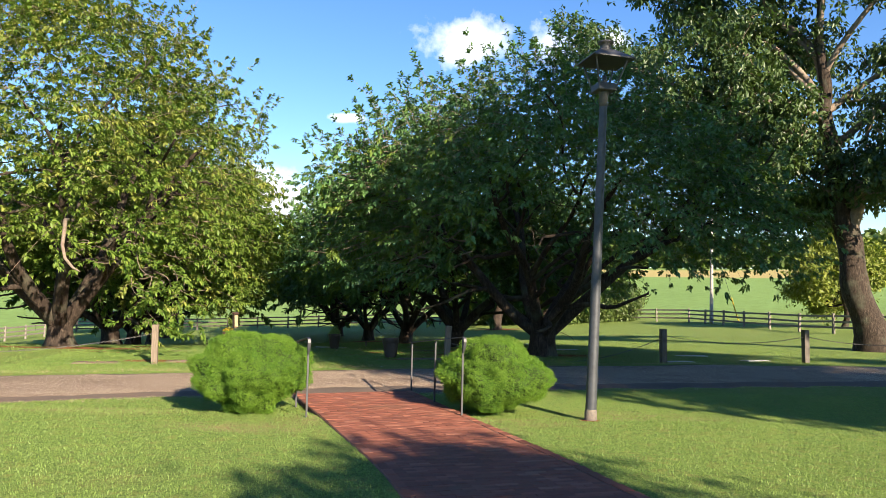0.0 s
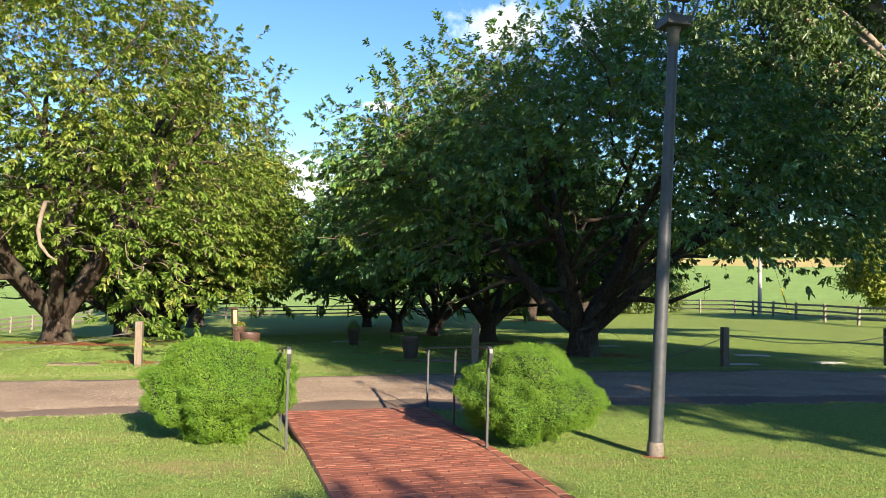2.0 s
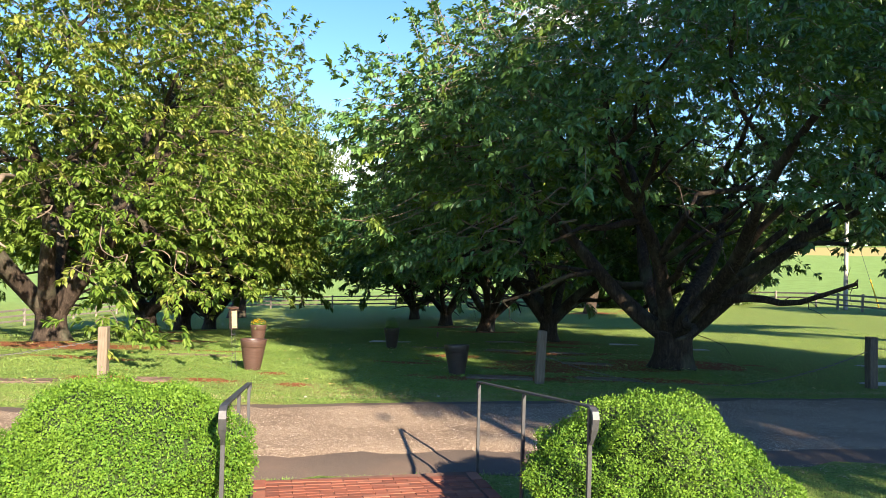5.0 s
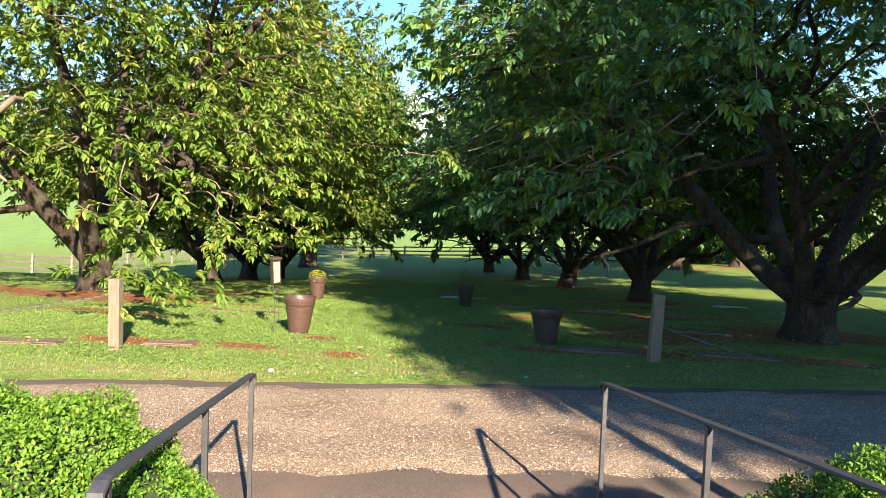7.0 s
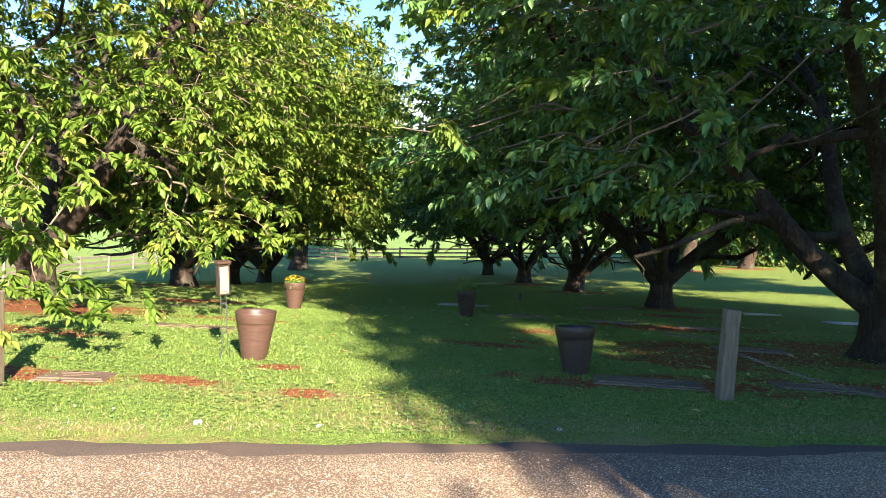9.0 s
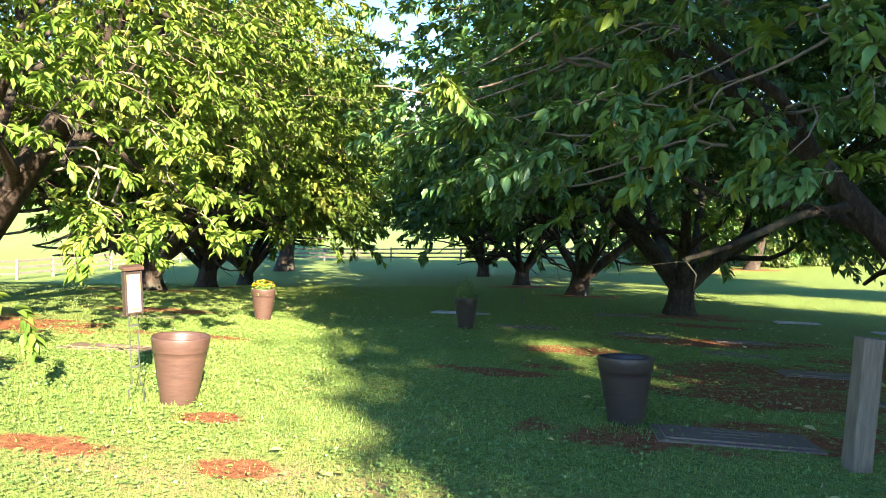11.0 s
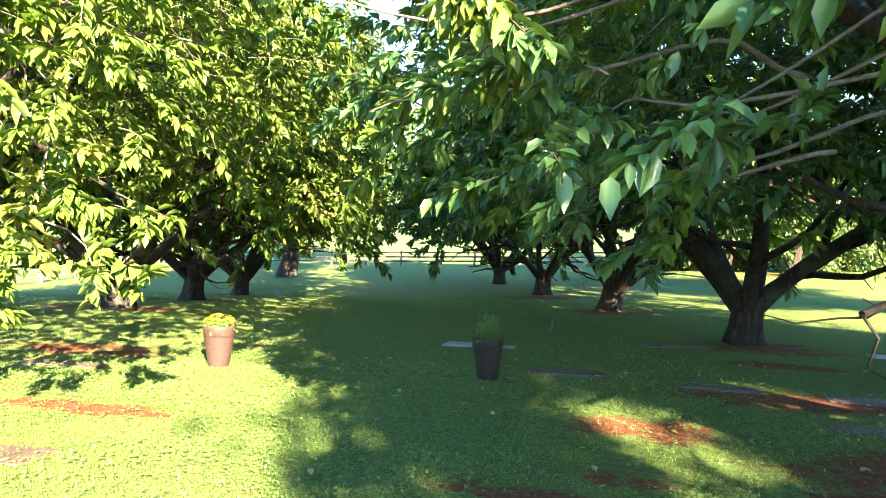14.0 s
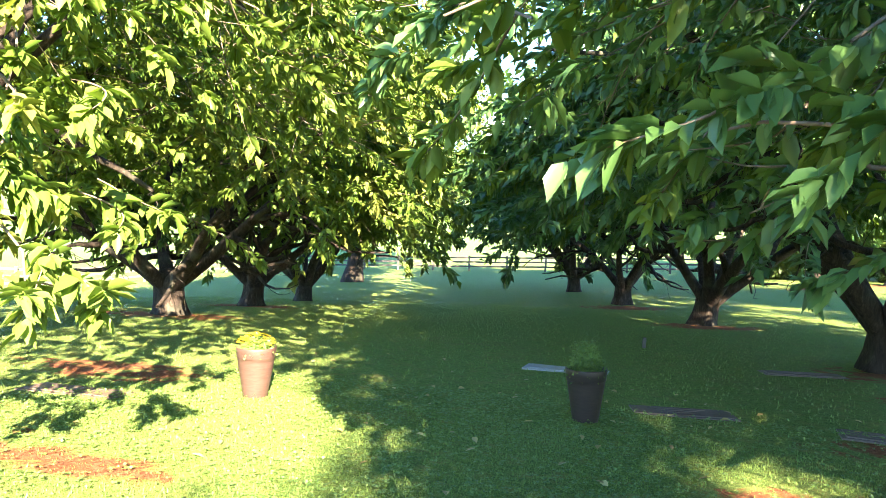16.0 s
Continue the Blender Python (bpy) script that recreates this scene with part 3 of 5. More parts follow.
def branch_path(rng, a, b, bow, n=9, wander=0.1):
    a, b = Vector(a), Vector(b)
    out = []
    ph = rng.uniform(0, 6.28)
    for i in range(n + 1):
        s = i / n
        p = a.lerp(b, s)
        p.z += bow * math.sin(math.pi * s)
        k = wander * math.sin(math.pi * s)
        p += Vector((math.sin(ph + 5.1 * s), math.cos(ph * 1.7 + 4.3 * s), 0.6 * math.sin(ph + 6.2 * s))) * k
        out.append(p)
    return out


def cherry_wood(tree, seed, radius, height, girth, n_limbs, fork, twigs, low=False):
    """Trunk with root flare and an arching vase of limbs, each limb a part with its side branches."""
    r = random.Random(seed)
    sides = 7 if low else 11
    verts, quads = [], []
    lean = Vector((r.uniform(-0.12, 0.12), r.uniform(-0.12, 0.12), 0))
    zs = [-0.25, 0.0, 0.12, 0.3, 0.55, 0.8, fork]
    flare = [1.5, 1.35, 1.2, 1.06, 1.0, 1.05, 1.18]
    pts = [Vector((0, 0, z)) + lean * max(z, 0) for z in zs]
    tube_arrays(pts, [girth * f for f in flare], 16, verts, quads)
    # fluted, knotted girth
    vs = []
    for v in verts:
        c = lean * max(v.z, 0)
        d = Vector((v.x - c.x, v.y - c.y, 0))
        k = 1 + 0.16 * noise.noise((d.x * 5 + seed, d.y * 5, v.z * 1.3)) + 0.1 * math.sin(4 * math.atan2(d.y, d.x) + seed + v.z)
        vs.append((c.x + d.x * k, c.y + d.y * k, v.z))
    top = len(vs)
    vs.append((lean.x * fork, lean.y * fork, fork + girth * 0.5))
    n = len(vs) - 1
    caps = [(n - 16 + i, n - 16 + (i + 1) % 16, top) for i in range(16)]
    me = fast_mesh("trunk", np.array(vs), quads, caps)
    me.materials.append(M["bark"])
    me.shade_smooth()
    trunk = new("trunk", me)
    trunk.parent = tree
    start = Vector((lean.x * fork, lean.y * fork, fork))
    phase = r.uniform(0, 6.28)
    tips = []
    for k in range(n_limbs):
        az = phase + 2 * math.pi * (k + r.uniform(-0.22, 0.22)) / n_limbs
        reach = radius * r.uniform(0.55, 0.78)
        rise = height * r.uniform(0.45, 0.72)
        end = Vector((math.cos(az) * reach, math.sin(az) * reach, rise))
        a = start + Vector((math.cos(az), math.sin(az), 0)) * girth * 0.45 - Vector((0, 0, 0.25))
        pts = branch_path(r, a, end, r.uniform(-0.35, 0.25), 10, 0.22)
        g0 = girth * r.uniform(0.48, 0.68)
        verts, quads = [], []
        tube_arrays(pts, [g0 * (1 - 0.78 * (i / 10) ** 0.8) for i in range(11)], sides, verts, quads)
        for q in range(4 if low else 7):
            at = r.uniform(0.22, 0.95)
            p = pts[int(at * 10)]
            side_az = az + r.choice((-1, 1)) * r.uniform(0.3, 1.2)
            e = Vector((p.x + math.cos(side_az) * radius * r.uniform(0.25, 0.5), p.y + math.sin(side_az) * radius * r.uniform(0.25, 0.5), p.z + r.uniform(-0.1, 0.32) * height))
            d = math.hypot(e.x, e.y)
            if d > radius * 0.92:
                e.x, e.y = e.x * radius * 0.92 / d, e.y * radius * 0.92 / d
            bp = branch_path(r, p, e, r.uniform(-0.3, 0.4), 7, 0.2)
            g1 = g0 * (1 - 0.7 * at) * r.uniform(0.4, 0.6)
            tube_arrays(bp, [g1 * (1 - 0.75 * i / 7) + 0.006 for i in range(8)], max(5, sides - 4), verts, quads)
            tips.append((bp[4], bp[7]))
            for _ in range(twigs):
                tp = bp[r.randint(2, 7)]
                te = tp + Vector((r.uniform(-1, 1), r.uniform(-1, 1), r.uniform(-0.7, 0.7))) * r.uniform(0.5, 1.3)
                tw = branch_path(r, tp, te, r.uniform(-0.2, 0.2), 4, 0.08)
                tube_arrays(tw, [0.012 - 0.0022 * i for i in range(5)], 4, verts, quads)
        me = fast_mesh("limb", np.array([tuple(v) for v in verts]), quads)
        me.materials.append(M["bark"])
        me.shade_smooth()
        ob = new("limb", me)
        ob.parent = tree
    return tips


def shoots(rng, count, radius, bottom, top, profile, lo, hi, length):
    """Upright feathery shoots on the upper side of a crown: their leaf places and outward ways."""
    v = rng.uniform(lo, hi, count)
    az = rng.random(count) * 2 * math.pi
    r = np.interp(v, [p[0] for p in profile], [p[1] for p in profile]) * radius * rng.uniform(0.75, 1.0, count)
    base = np.stack((np.cos(az) * r, np.sin(az) * r, bottom + (top - bottom) * v), -1)
    way = unit(np.stack((np.cos(az) * 0.55, np.sin(az) * 0.55, np.ones(count)), -1) + 0.25 * rng.normal(size=(count, 3)))
    per = 14
    s = np.tile(np.linspace(0, 1, per), count).reshape(-1, 1)
    pts = np.repeat(base, per, 0) + np.repeat(way, per, 0) * s * np.repeat(rng.uniform(0.6, 1.4, count), per).reshape(-1, 1) * length
    return pts, np.repeat(way, per, 0), base, way


def branchlets(rng, base, out, count_along, length, sag, spread=0.8):
    """Leafy side shoots: places along each, the way of growth there, and the shoot's own line."""
    n = len(base)
    flat = out * np.array([1, 1, 0.35])
    way = unit(flat + spread * rng.normal(size=(n, 3)) * np.array([1, 1, 0.28]))
    ln = length * rng.uniform(0.55, 1.25, n)
    s = np.linspace(0.0, 1.0, count_along)
    line = base[:, None, :] + way[:, None, :] * (ln[:, None] * s[None, :])[:, :, None]
    line[:, :, 2] -= (sag * rng.uniform(0.2, 1.3, n) * ln)[:, None] * s[None, :] ** 2
    bend = unit(rng.normal(size=(n, 3))) * 0.12
    line += bend[:, None, :] * np.sin(s * 3.0)[None, :, None]
    tang = np.gradient(line, axis=1)
    return line, unit(tang)


def twig_mesh(name, line, thick):
    """Thin three-sided twigs along many lines at once."""
    n, m, _ = line.shape
    tang = unit(np.gradient(line, axis=1))
    side = unit(np.cross(tang, np.array([0.3, 0.2, 1.0])))
    up = np.cross(side, tang)
    taper = np.linspace(1.0, 0.35, m).reshape(1, m, 1) * thick
    ring = [line + (side * math.cos(a) + up * math.sin(a)) * taper for a in (0.0, 2.094, 4.189)]
    v = np.stack(ring, 2).reshape(-1, 3)
    base = (np.arange(n)[:, None] * m + np.arange(m - 1)[None, :]).ravel() * 3
    q = np.concatenate([np.stack((base + k, base + (k + 1) % 3, base + 3 + (k + 1) % 3, base + 3 + k), -1) for k in range(3)])
    return fast_mesh(name, v, q)


def rosettes(rng, line, tang, per, leaf, width, simple, name):
    """Whorls of arching leaves at three or four places of a shoot, the fullest at its tip."""
    n, m, _ = line.shape
    at = [m // 3, (2 * m) // 3, m - 1, m - 1]
    full = round(per * m / 4)
    pos = np.repeat(line[:, at].reshape(-1, 3), full, 0)
    t = np.repeat(tang[:, at].reshape(-1, 3), full, 0)
    k = len(pos)
    side = unit(np.cross(t, np.array([0.0, 0.0, 1.0])))
    up = np.cross(side, t)
    a = rng.random((k, 1)) * 2 * math.pi
    fan = side * np.cos(a) + up * np.sin(a) * 0.55
    w = unit(0.55 * t + 0.85 * fan + np.array([0, 0, -1.0]) * rng.uniform(-0.25, 0.42, (k, 1)))
    face = unit(np.array([0, 0, 1.0]) + 0.25 * fan + 0.3 * rng.normal(size=pos.shape))
    spread = 0.05 if leaf < 0.16 else 0.11
    pos = pos + t * rng.normal(size=(k, 1)) * spread + fan * 0.012
    size = np.clip(rng.normal(1.0, 0.24, k), 0.45, 1.5)
    return leaves_mesh(name, pos, w, face, leaf * size, width * size * rng.uniform(0.85, 1.15, k), 0.3, simple)


def cherry_tree(seed, x, y, radius, height, girth, label, mats, count, along, per, leaf, width, simple, bottom=1.9, n_limbs=6, turn=0.0, twigs=5, rise=1.6, skirt=0.5, length=1.3, boughs=(), clear=None, gaps=()):
    rng = np.random.default_rng(seed)
    tree = empty("cherry_tree", Matrix.Translation((x, y, gz(x, y))) @ Matrix.Rotation(turn, 4, "Z"), label, "tree", "cherry trees of the grove")
    cherry_wood(tree, seed, radius, height, girth, n_limbs, 0.95, twigs)
    # shoots gathered in flat tiers at the bough ends, a quarter of them loose
    ends, end_out = crown_points(rng, max(60, count // 8), radius * 0.93, bottom, height, CHERRY, 0.5, 0.3)
    pick = rng.integers(0, len(ends), int(count * 0.75))
    pts = ends[pick] + rng.normal(size=(len(pick), 3)) * radius * np.array([0.085, 0.085, 0.02])
    loose, loose_out = crown_points(rng, count - len(pick), radius * 0.93, bottom, height, CHERRY, 0.5, 0.3)
    pts, out = np.concatenate((pts, loose)), np.concatenate((end_out[pick], loose_out))
    # the underside arches up towards the trunk; the skirts hang unevenly
    rr = np.hypot(pts[:, 0], pts[:, 1]) / radius
    keep = pts[:, 2] > bottom + rise * np.clip(1 - rr ** 2, 0, 1)
    pts, out = pts[keep], out[keep]
    sag = lump(unit(pts * np.array([1, 1, 0.0]) + 1e-6), np.random.default_rng(seed + 7), 60, skirt, 40)
    pts[:, 2] += sag * np.clip(1 - (pts[:, 2] - bottom) / 1.8, 0, 1)
    # clear gaps between the boughs
    gap = np.array([noise.noise((p[0] * 0.55 + seed, p[1] * 0.55, p[2] * 1.0)) for p in pts])
    pts, out = pts[gap > -0.22], out[gap > -0.22]
    # low boughs that reach out of the crown, each on a thin branch of its own
    back = tree.matrix_basis.inverted()
    low_pts, low_out = np.zeros((0, 3)), np.zeros((0, 3))
    for bx, by, bz, size, k in boughs:
        c = back @ Vector((bx, by, gz(bx, by) + bz))
        way = unit(np.array([[c.x, c.y, 0.0]]))
        low_pts = np.concatenate((low_pts, rng.normal(size=(k, 3)) * size * np.array([1, 1, 0.4]) + np.array(c)))
        low_out = np.concatenate((low_out, np.repeat(way, k, 0)))
        r = random.Random(k + seed + int(100 * bx))
        start = Vector((c.x * r.uniform(0.55, 0.72), c.y * r.uniform(0.55, 0.72), c.z + r.uniform(0.3, 1.1)))
        bp = branch_path(r, start, c, r.uniform(0.0, 0.3), 12, 0.3)
        v, q = [], []
        tube_arrays(bp, [0.019 - 0.0012 * i for i in range(13)], 6, v, q)
        bough = mesh_object("limb", v, q, M["twig"], tree)
        bough.data.shade_smooth()
    line, tang = branchlets(rng, pts - out * length * 0.55, out, along, length, 0.32)
    if clear:
        # nothing hangs into the open way between the posts
        flat_pts = line.reshape(-1, 3)
        m = np.array(tree.matrix_basis)
        w = (flat_pts @ m[:3, :3].T + m[:3, 3]).reshape(line.shape)
        inside = np.zeros(len(line), dtype=bool)
        for x0, x1, y1, z1 in clear:
            inside |= ((w[:, :, 0] > x0) & (w[:, :, 0] < x1) & (w[:, :, 1] < y1) & (w[:, :, 2] < z1)).any(1)
        line, tang = line[~inside], tang[~inside]
    if len(low_pts):
        scale = 0.5 if leaf < 0.16 else 1.0
        b_line, b_tang = branchlets(rng, low_pts - low_out * scale * 0.5, low_out, along, scale, 0.4)
        line, tang = np.concatenate((line, b_line)), np.concatenate((tang, b_tang))
    for gx, gy, gr in gaps:
        # openings between the boughs through which the low sun reaches the ground
        m = np.array(tree.matrix_basis)
        w = (line.reshape(-1, 3) @ m[:3, :3].T + m[:3, 3]).reshape(line.shape)
        reach = (w[:, :, 2] - gz(gx, gy)) / math.tan(SUN_ELEV)
        px, py = w[:, :, 0] + SUN_WAY.x * reach - gx, w[:, :, 1] + SUN_WAY.y * reach - gy
        hit = (np.hypot(px * SUN_WAY.y - py * SUN_WAY.x, (px * SUN_WAY.x + py * SUN_WAY.y) * 0.5) < gr).any(1)
        line, tang = line[~hit], tang[~hit]
    # upright shoots on the upper side
    k = int(230 * (radius / 6) ** 2)
    _, _, sb, sw = shoots(rng, k, radius, bottom, height, CHERRY, 0.4, 1.0, 1.5)
    s_line, s_tang = branchlets(rng, sb, sw, along, 1.5, -0.1, 0.12)
    s_line = sb[:, None, :] + sw[:, None, :] * np.linspace(0, 1, along)[None, :, None] * rng.uniform(0.4, 1.5, k)[:, None, None]
    s_tang = np.repeat(sw[:, None, :], along, 1)
    # more of the second tint higher up, painting sunlight on the crown
    green = rng.random(len(line)) < mats[2] - mats[3] * np.clip((line[:, 0, 2] - 3.5) / 5.0, 0, 1)
    for material, sel, extra in ((mats[0], green, True), (mats[1], ~green, False)):
        a, b = line[sel], tang[sel]
        if extra:
            a, b = np.concatenate((a, s_line)), np.concatenate((b, s_tang))
        # fuller leaves low down and towards the walk, plainer ones high up and behind
        turned = a[:, 0, 0] * math.sin(turn) + a[:, 0, 1] * math.cos(turn)
        close = (turned < -0.5) & (a[:, 0, 2] < 4.8) & (not simple)
        for sel2, plain in ((close, False), (~close, True)):
            if not sel2.any():
                continue
            me = rosettes(rng, a[sel2], b[sel2], per, leaf, width, plain, "crown")
            me.materials.append(material)
            ob = new("crown", me)
            ob.parent = tree
    pick = line[::2] if not simple else line[::6]
    me = twig_mesh("twigs", np.concatenate((pick, s_line)), 0.007)
    me.materials.append(M["twig"])
    ob = tagged(new("fine_twig", me), kind="stuff")
    ob.parent = tree
    return tree


def tall_tree(name, seed, x, y, radius, height, bottom, girth, label, material, places, per, leaf, width, category="tree", spread=1.0, gaps=(), bark="bark", thin=0.0):
    rng = np.random.default_rng(seed)
    r = random.Random(seed)
    tree = empty(name, Matrix.Translation((x, y, gz(x, y))), label, category)
    verts, quads = [], []
    n = 12
    pts = [Vector((0.25 * math.sin(i * 0.7 + seed), 0.25 * math.cos(i * 0.6 + seed) - 0.25, -0.3 + height * 0.88 * i / n)) for i in range(n + 1)]
    tube_arrays(pts, [girth * (1.5 if i == 0 else 1.0) * (1 - 0.9 * i / n) + 0.02 for i in range(n + 1)], 12, verts, quads)
    me = fast_mesh("trunk", np.array([tuple(v) for v in verts]), quads)
    me.materials.append(M[bark])
    me.shade_smooth()
    ob = new("trunk", me)
    ob.parent = tree
    for k in range(14):
        at = r.uniform(0.25, 0.85)
        p = pts[int(at * n)]
        az = r.uniform(0, 6.28)
        reach = radius * r.uniform(0.5, 0.9)
        e = p + Vector((math.cos(az) * reach, math.sin(az) * reach, reach * r.uniform(0.15, 0.8)))
        bp = branch_path(r, p, e, r.uniform(-0.5, 0.6), 9, 0.4)
        g = girth * (1 - at) * r.uniform(0.35, 0.6)
        verts, quads = [], []
        tube_arrays(bp, [g * (1 - 0.85 * i / 9) + 0.012 for i in range(10)], 8, verts, quads)
        for _ in range(4):
            q = bp[r.randint(3, 8)]
            e2 = q + Vector((r.uniform(-1, 1), r.uniform(-1, 1), r.uniform(-0.3, 0.9))) * radius * 0.35
            b2 = branch_path(r, q, e2, 0.2, 6, 0.25)
            tube_arrays(b2, [g * 0.4 * (1 - 0.8 * i / 6) + 0.008 for i in range(7)], 5, verts, quads)
        me = fast_mesh("limb", np.array([tuple(v) for v in verts]), quads)
        me.materials.append(M[bark])
        me.shade_smooth()
        lo = new("limb", me)
        lo.parent = tree
    # leaf clumps gathered round many twig ends, with gaps between
    c, co = crown_points(rng, max(40, places // 105), radius, bottom, height, TALL, 0.35, 0.2)
    # a thin lower crown
    kept = (c[:, 2] > 9.0) | (rng.random(len(c)) > thin)
    c, co = c[kept], co[kept]
    # openings in the crown through which the low sun reaches the ground
    for gx, gy, gr in gaps:
        reach = (c[:, 2] + gz(x, y) - gz(gx, gy)) / math.tan(SUN_ELEV)
        px, py = c[:, 0] + x + SUN_WAY.x * reach, c[:, 1] + y + SUN_WAY.y * reach
        keep = np.hypot((px - gx) * SUN_WAY.y - (py - gy) * SUN_WAY.x, ((px - gx) * SUN_WAY.x + (py - gy) * SUN_WAY.y) * 0.5) > gr
        c, co = c[keep], co[keep]
    idx = rng.integers(0, len(c), places)
    pts2 = c[idx] + rng.normal(size=(places, 3)) * radius * np.array([0.115, 0.115, 0.06]) * spread
    lean = co[idx]
    for gx, gy, gr in gaps:
        reach = (pts2[:, 2] + gz(x, y) - gz(gx, gy)) / math.tan(SUN_ELEV)
        px, py = pts2[:, 0] + x + SUN_WAY.x * reach - gx, pts2[:, 1] + y + SUN_WAY.y * reach - gy
        keep = np.hypot(px * SUN_WAY.y - py * SUN_WAY.x, (px * SUN_WAY.x + py * SUN_WAY.y) * 0.5) > gr * 0.7
        pts2, lean = pts2[keep], lean[keep]
    me = sprays(rng, pts2, lean, per, leaf, width, 0.8, 0.3, True, "crown", 0.25)
    me.materials.append(material)
    ob = new("crown", me)
    ob.parent = tree
    return tree


def dead_limb():
    """A pale broken limb that hangs out of the sunlit crown."""
    tree = [o for o in scene.objects if o.name.startswith("cherry_tree") and o.parent is None][-1]
    back = tree.matrix_basis.inverted()
    pts = [back @ Vector(p) for p in ((-9.0, 17.6, 3.0), (-8.5, 16.5, 2.9), (-8.2, 15.9, 2.62), (-8.1, 15.65, 2.3), (-7.98, 15.55, 2.02), (-7.78, 15.5, 1.82), (-7.6, 15.45, 1.74))]
    v, q = [], []
    tube_arrays(pts, [0.045, 0.045, 0.042, 0.038, 0.034, 0.028, 0.01], 8, v, q)
    ob = mesh_object("dead_limb", v, q, M["dead_and_sunlit_bark"], tree, "pale broken dead limb", True)
    return ob


SUN_GAPS = ((-6.62, 23.1, 0.55), (-5.7, 21.9, 0.6), (-6.3, 20.6, 0.6), (-1.65, 21.9, 0.6), (-2.05, 20.2, 0.3), (0.15, 24.15, 0.4), (2.0, 24.6, 0.3), (2.4, 18.4, 0.4))
# mostly the leaves with shade in their colour
SHADE_LEAVES = (M["leaf_shade"], M["leaf_cherry"], 0.8, 0.0)
# green leaves mixed with ones that carry sunlight in their colour
SUN_LEAVES = (M["leaf_cherry"], M["leaf_sunlit"], 0.9, 0.5)
cherry_tree(11, 2.9, 20.8, 7.0, 8.3, 0.36, "spreading cherry tree with shade-tinted green leaves and forked trunk", SHADE_LEAVES, 6400, 8, 5, 0.104, 0.048, False, 2.0, 6, 0.3, skirt=0.4, rise=2.3,
            boughs=((-0.36, 16.75, 1.85, 0.2, 6), (0.15, 17.3, 2.35, 0.3, 10), (-0.6, 16.7, 2.8, 0.35, 14), (-2.1, 17.1, 3.5, 0.4, 14), (-2.95, 18.2, 2.6, 0.25, 6),
                    (-3.35, 18.8, 2.25, 0.28, 9), (-3.3, 18.0, 2.55, 0.22, 7), (-2.55, 18.85, 1.9, 0.14, 4), (-2.25, 18.7, 2.1, 0.2, 6), (-1.7, 18.3, 2.1, 0.25, 7),
                    (-1.15, 16.9, 2.25, 0.2, 6), (-0.8, 16.8, 2.1, 0.2, 6), (-2.0, 20.0, 1.95, 0.28, 7), (-2.35, 19.95, 1.75, 0.15, 4), (-2.7, 18.1, 2.3, 0.2, 6), (-1.4, 18.0, 2.9, 0.4, 14)),
            clear=((-5.0, -0.9, 18.6, 3.6), (-1.0, 0.3, 18.2, 3.0), (3.4, 12.0, 32.0, 1.5), (-1.5, 3.4, 32.0, 2.35)), gaps=SUN_GAPS)
cherry_tree(12, -11.2, 21.8, 6.7, 10.8, 0.36, "sunlit cherry tree with green and sun-tinted leaves on red earth", SUN_LEAVES, 4900, 8, 5, 0.112, 0.05, False, 2.0, 6, 1.1, skirt=0.5, rise=2.0,
            boughs=((-5.85, 15.6, 1.65, 0.22, 7), (-6.05, 15.85, 0.75, 0.25, 11), (-6.2, 15.75, 1.25, 0.24, 10), (-6.9, 17.8, 2.3, 0.35, 11), (-7.05, 19.75, 1.5, 0.25, 8), (-5.8, 19.05, 2.3, 0.3, 10),
                    (-5.3, 19.1, 1.3, 0.25, 10), (-5.7, 19.5, 1.75, 0.25, 8), (-6.4, 19.1, 1.35, 0.25, 8), (-5.6, 21.8, 3.1, 0.35, 13), (-5.8, 23.2, 3.4, 0.4, 14), (-7.5, 16.5, 2.3, 0.36, 14), (-7.0, 20.8, 2.4, 0.4, 14)), clear=((-5.2, -1.5, 19.5, 3.2),), gaps=SUN_GAPS)
dead_limb()
cherry_tree(13, 0.7, 30.0, 6.5, 8.6, 0.31, "cherry tree with many arching limbs in the shade of the grove", SHADE_LEAVES, 1900, 7, 6, 0.17, 0.085, True, 1.9, 7, 2.2, rise=1.5, clear=((-12.0, 20.0, 60.0, 0.8),), boughs=((-5.0, 30.4, 3.7, 0.7, 100), (-4.0, 29.6, 4.6, 0.8, 90), (3.6, 27.4, 2.3, 0.6, 60), (5.2, 29.0, 3.0, 0.6, 60), (2.4, 26.2, 2.7, 0.6, 50), (4.6, 31.5, 3.0, 0.6, 50)))
cherry_tree(14, -13.8, 31.0, 6.6, 8.0, 0.32, "cherry tree with low forked trunk and sun-tinted leaves", SUN_LEAVES, 2000, 7, 6, 0.18, 0.085, True, 2.0, 6, 0.4, boughs=((-8.2, 31.0, 5.0, 0.8, 90),))
ROW = ((15, -1.8, 38.0, SHADE_LEAVES), (16, -4.5, 46.5, SHADE_LEAVES), (17, -7.2, 52.5, SHADE_LEAVES), (18, -15.4, 37.0, SUN_LEAVES), (19, -16.8, 43.0, SUN_LEAVES))
for seed, x, y, mats in ROW:
    cherry_tree(seed, x, y, 6.2, 9.0, 0.31, "cherry tree of the grove with vase-shaped limbs on shaded lawn", mats, 1050, 6, 6, 0.25, 0.12, True, 1.9, 7, seed * 1.3, 2, rise=1.1)
tall_tree("tall_tree", 31, -20.5, 56.0, 6.5, 17.5, 4.0, 0.5, "tall straight-trunked tree with airy green crown behind the grove", M["leaf_far"], 7000, 6, 0.34, 0.16)


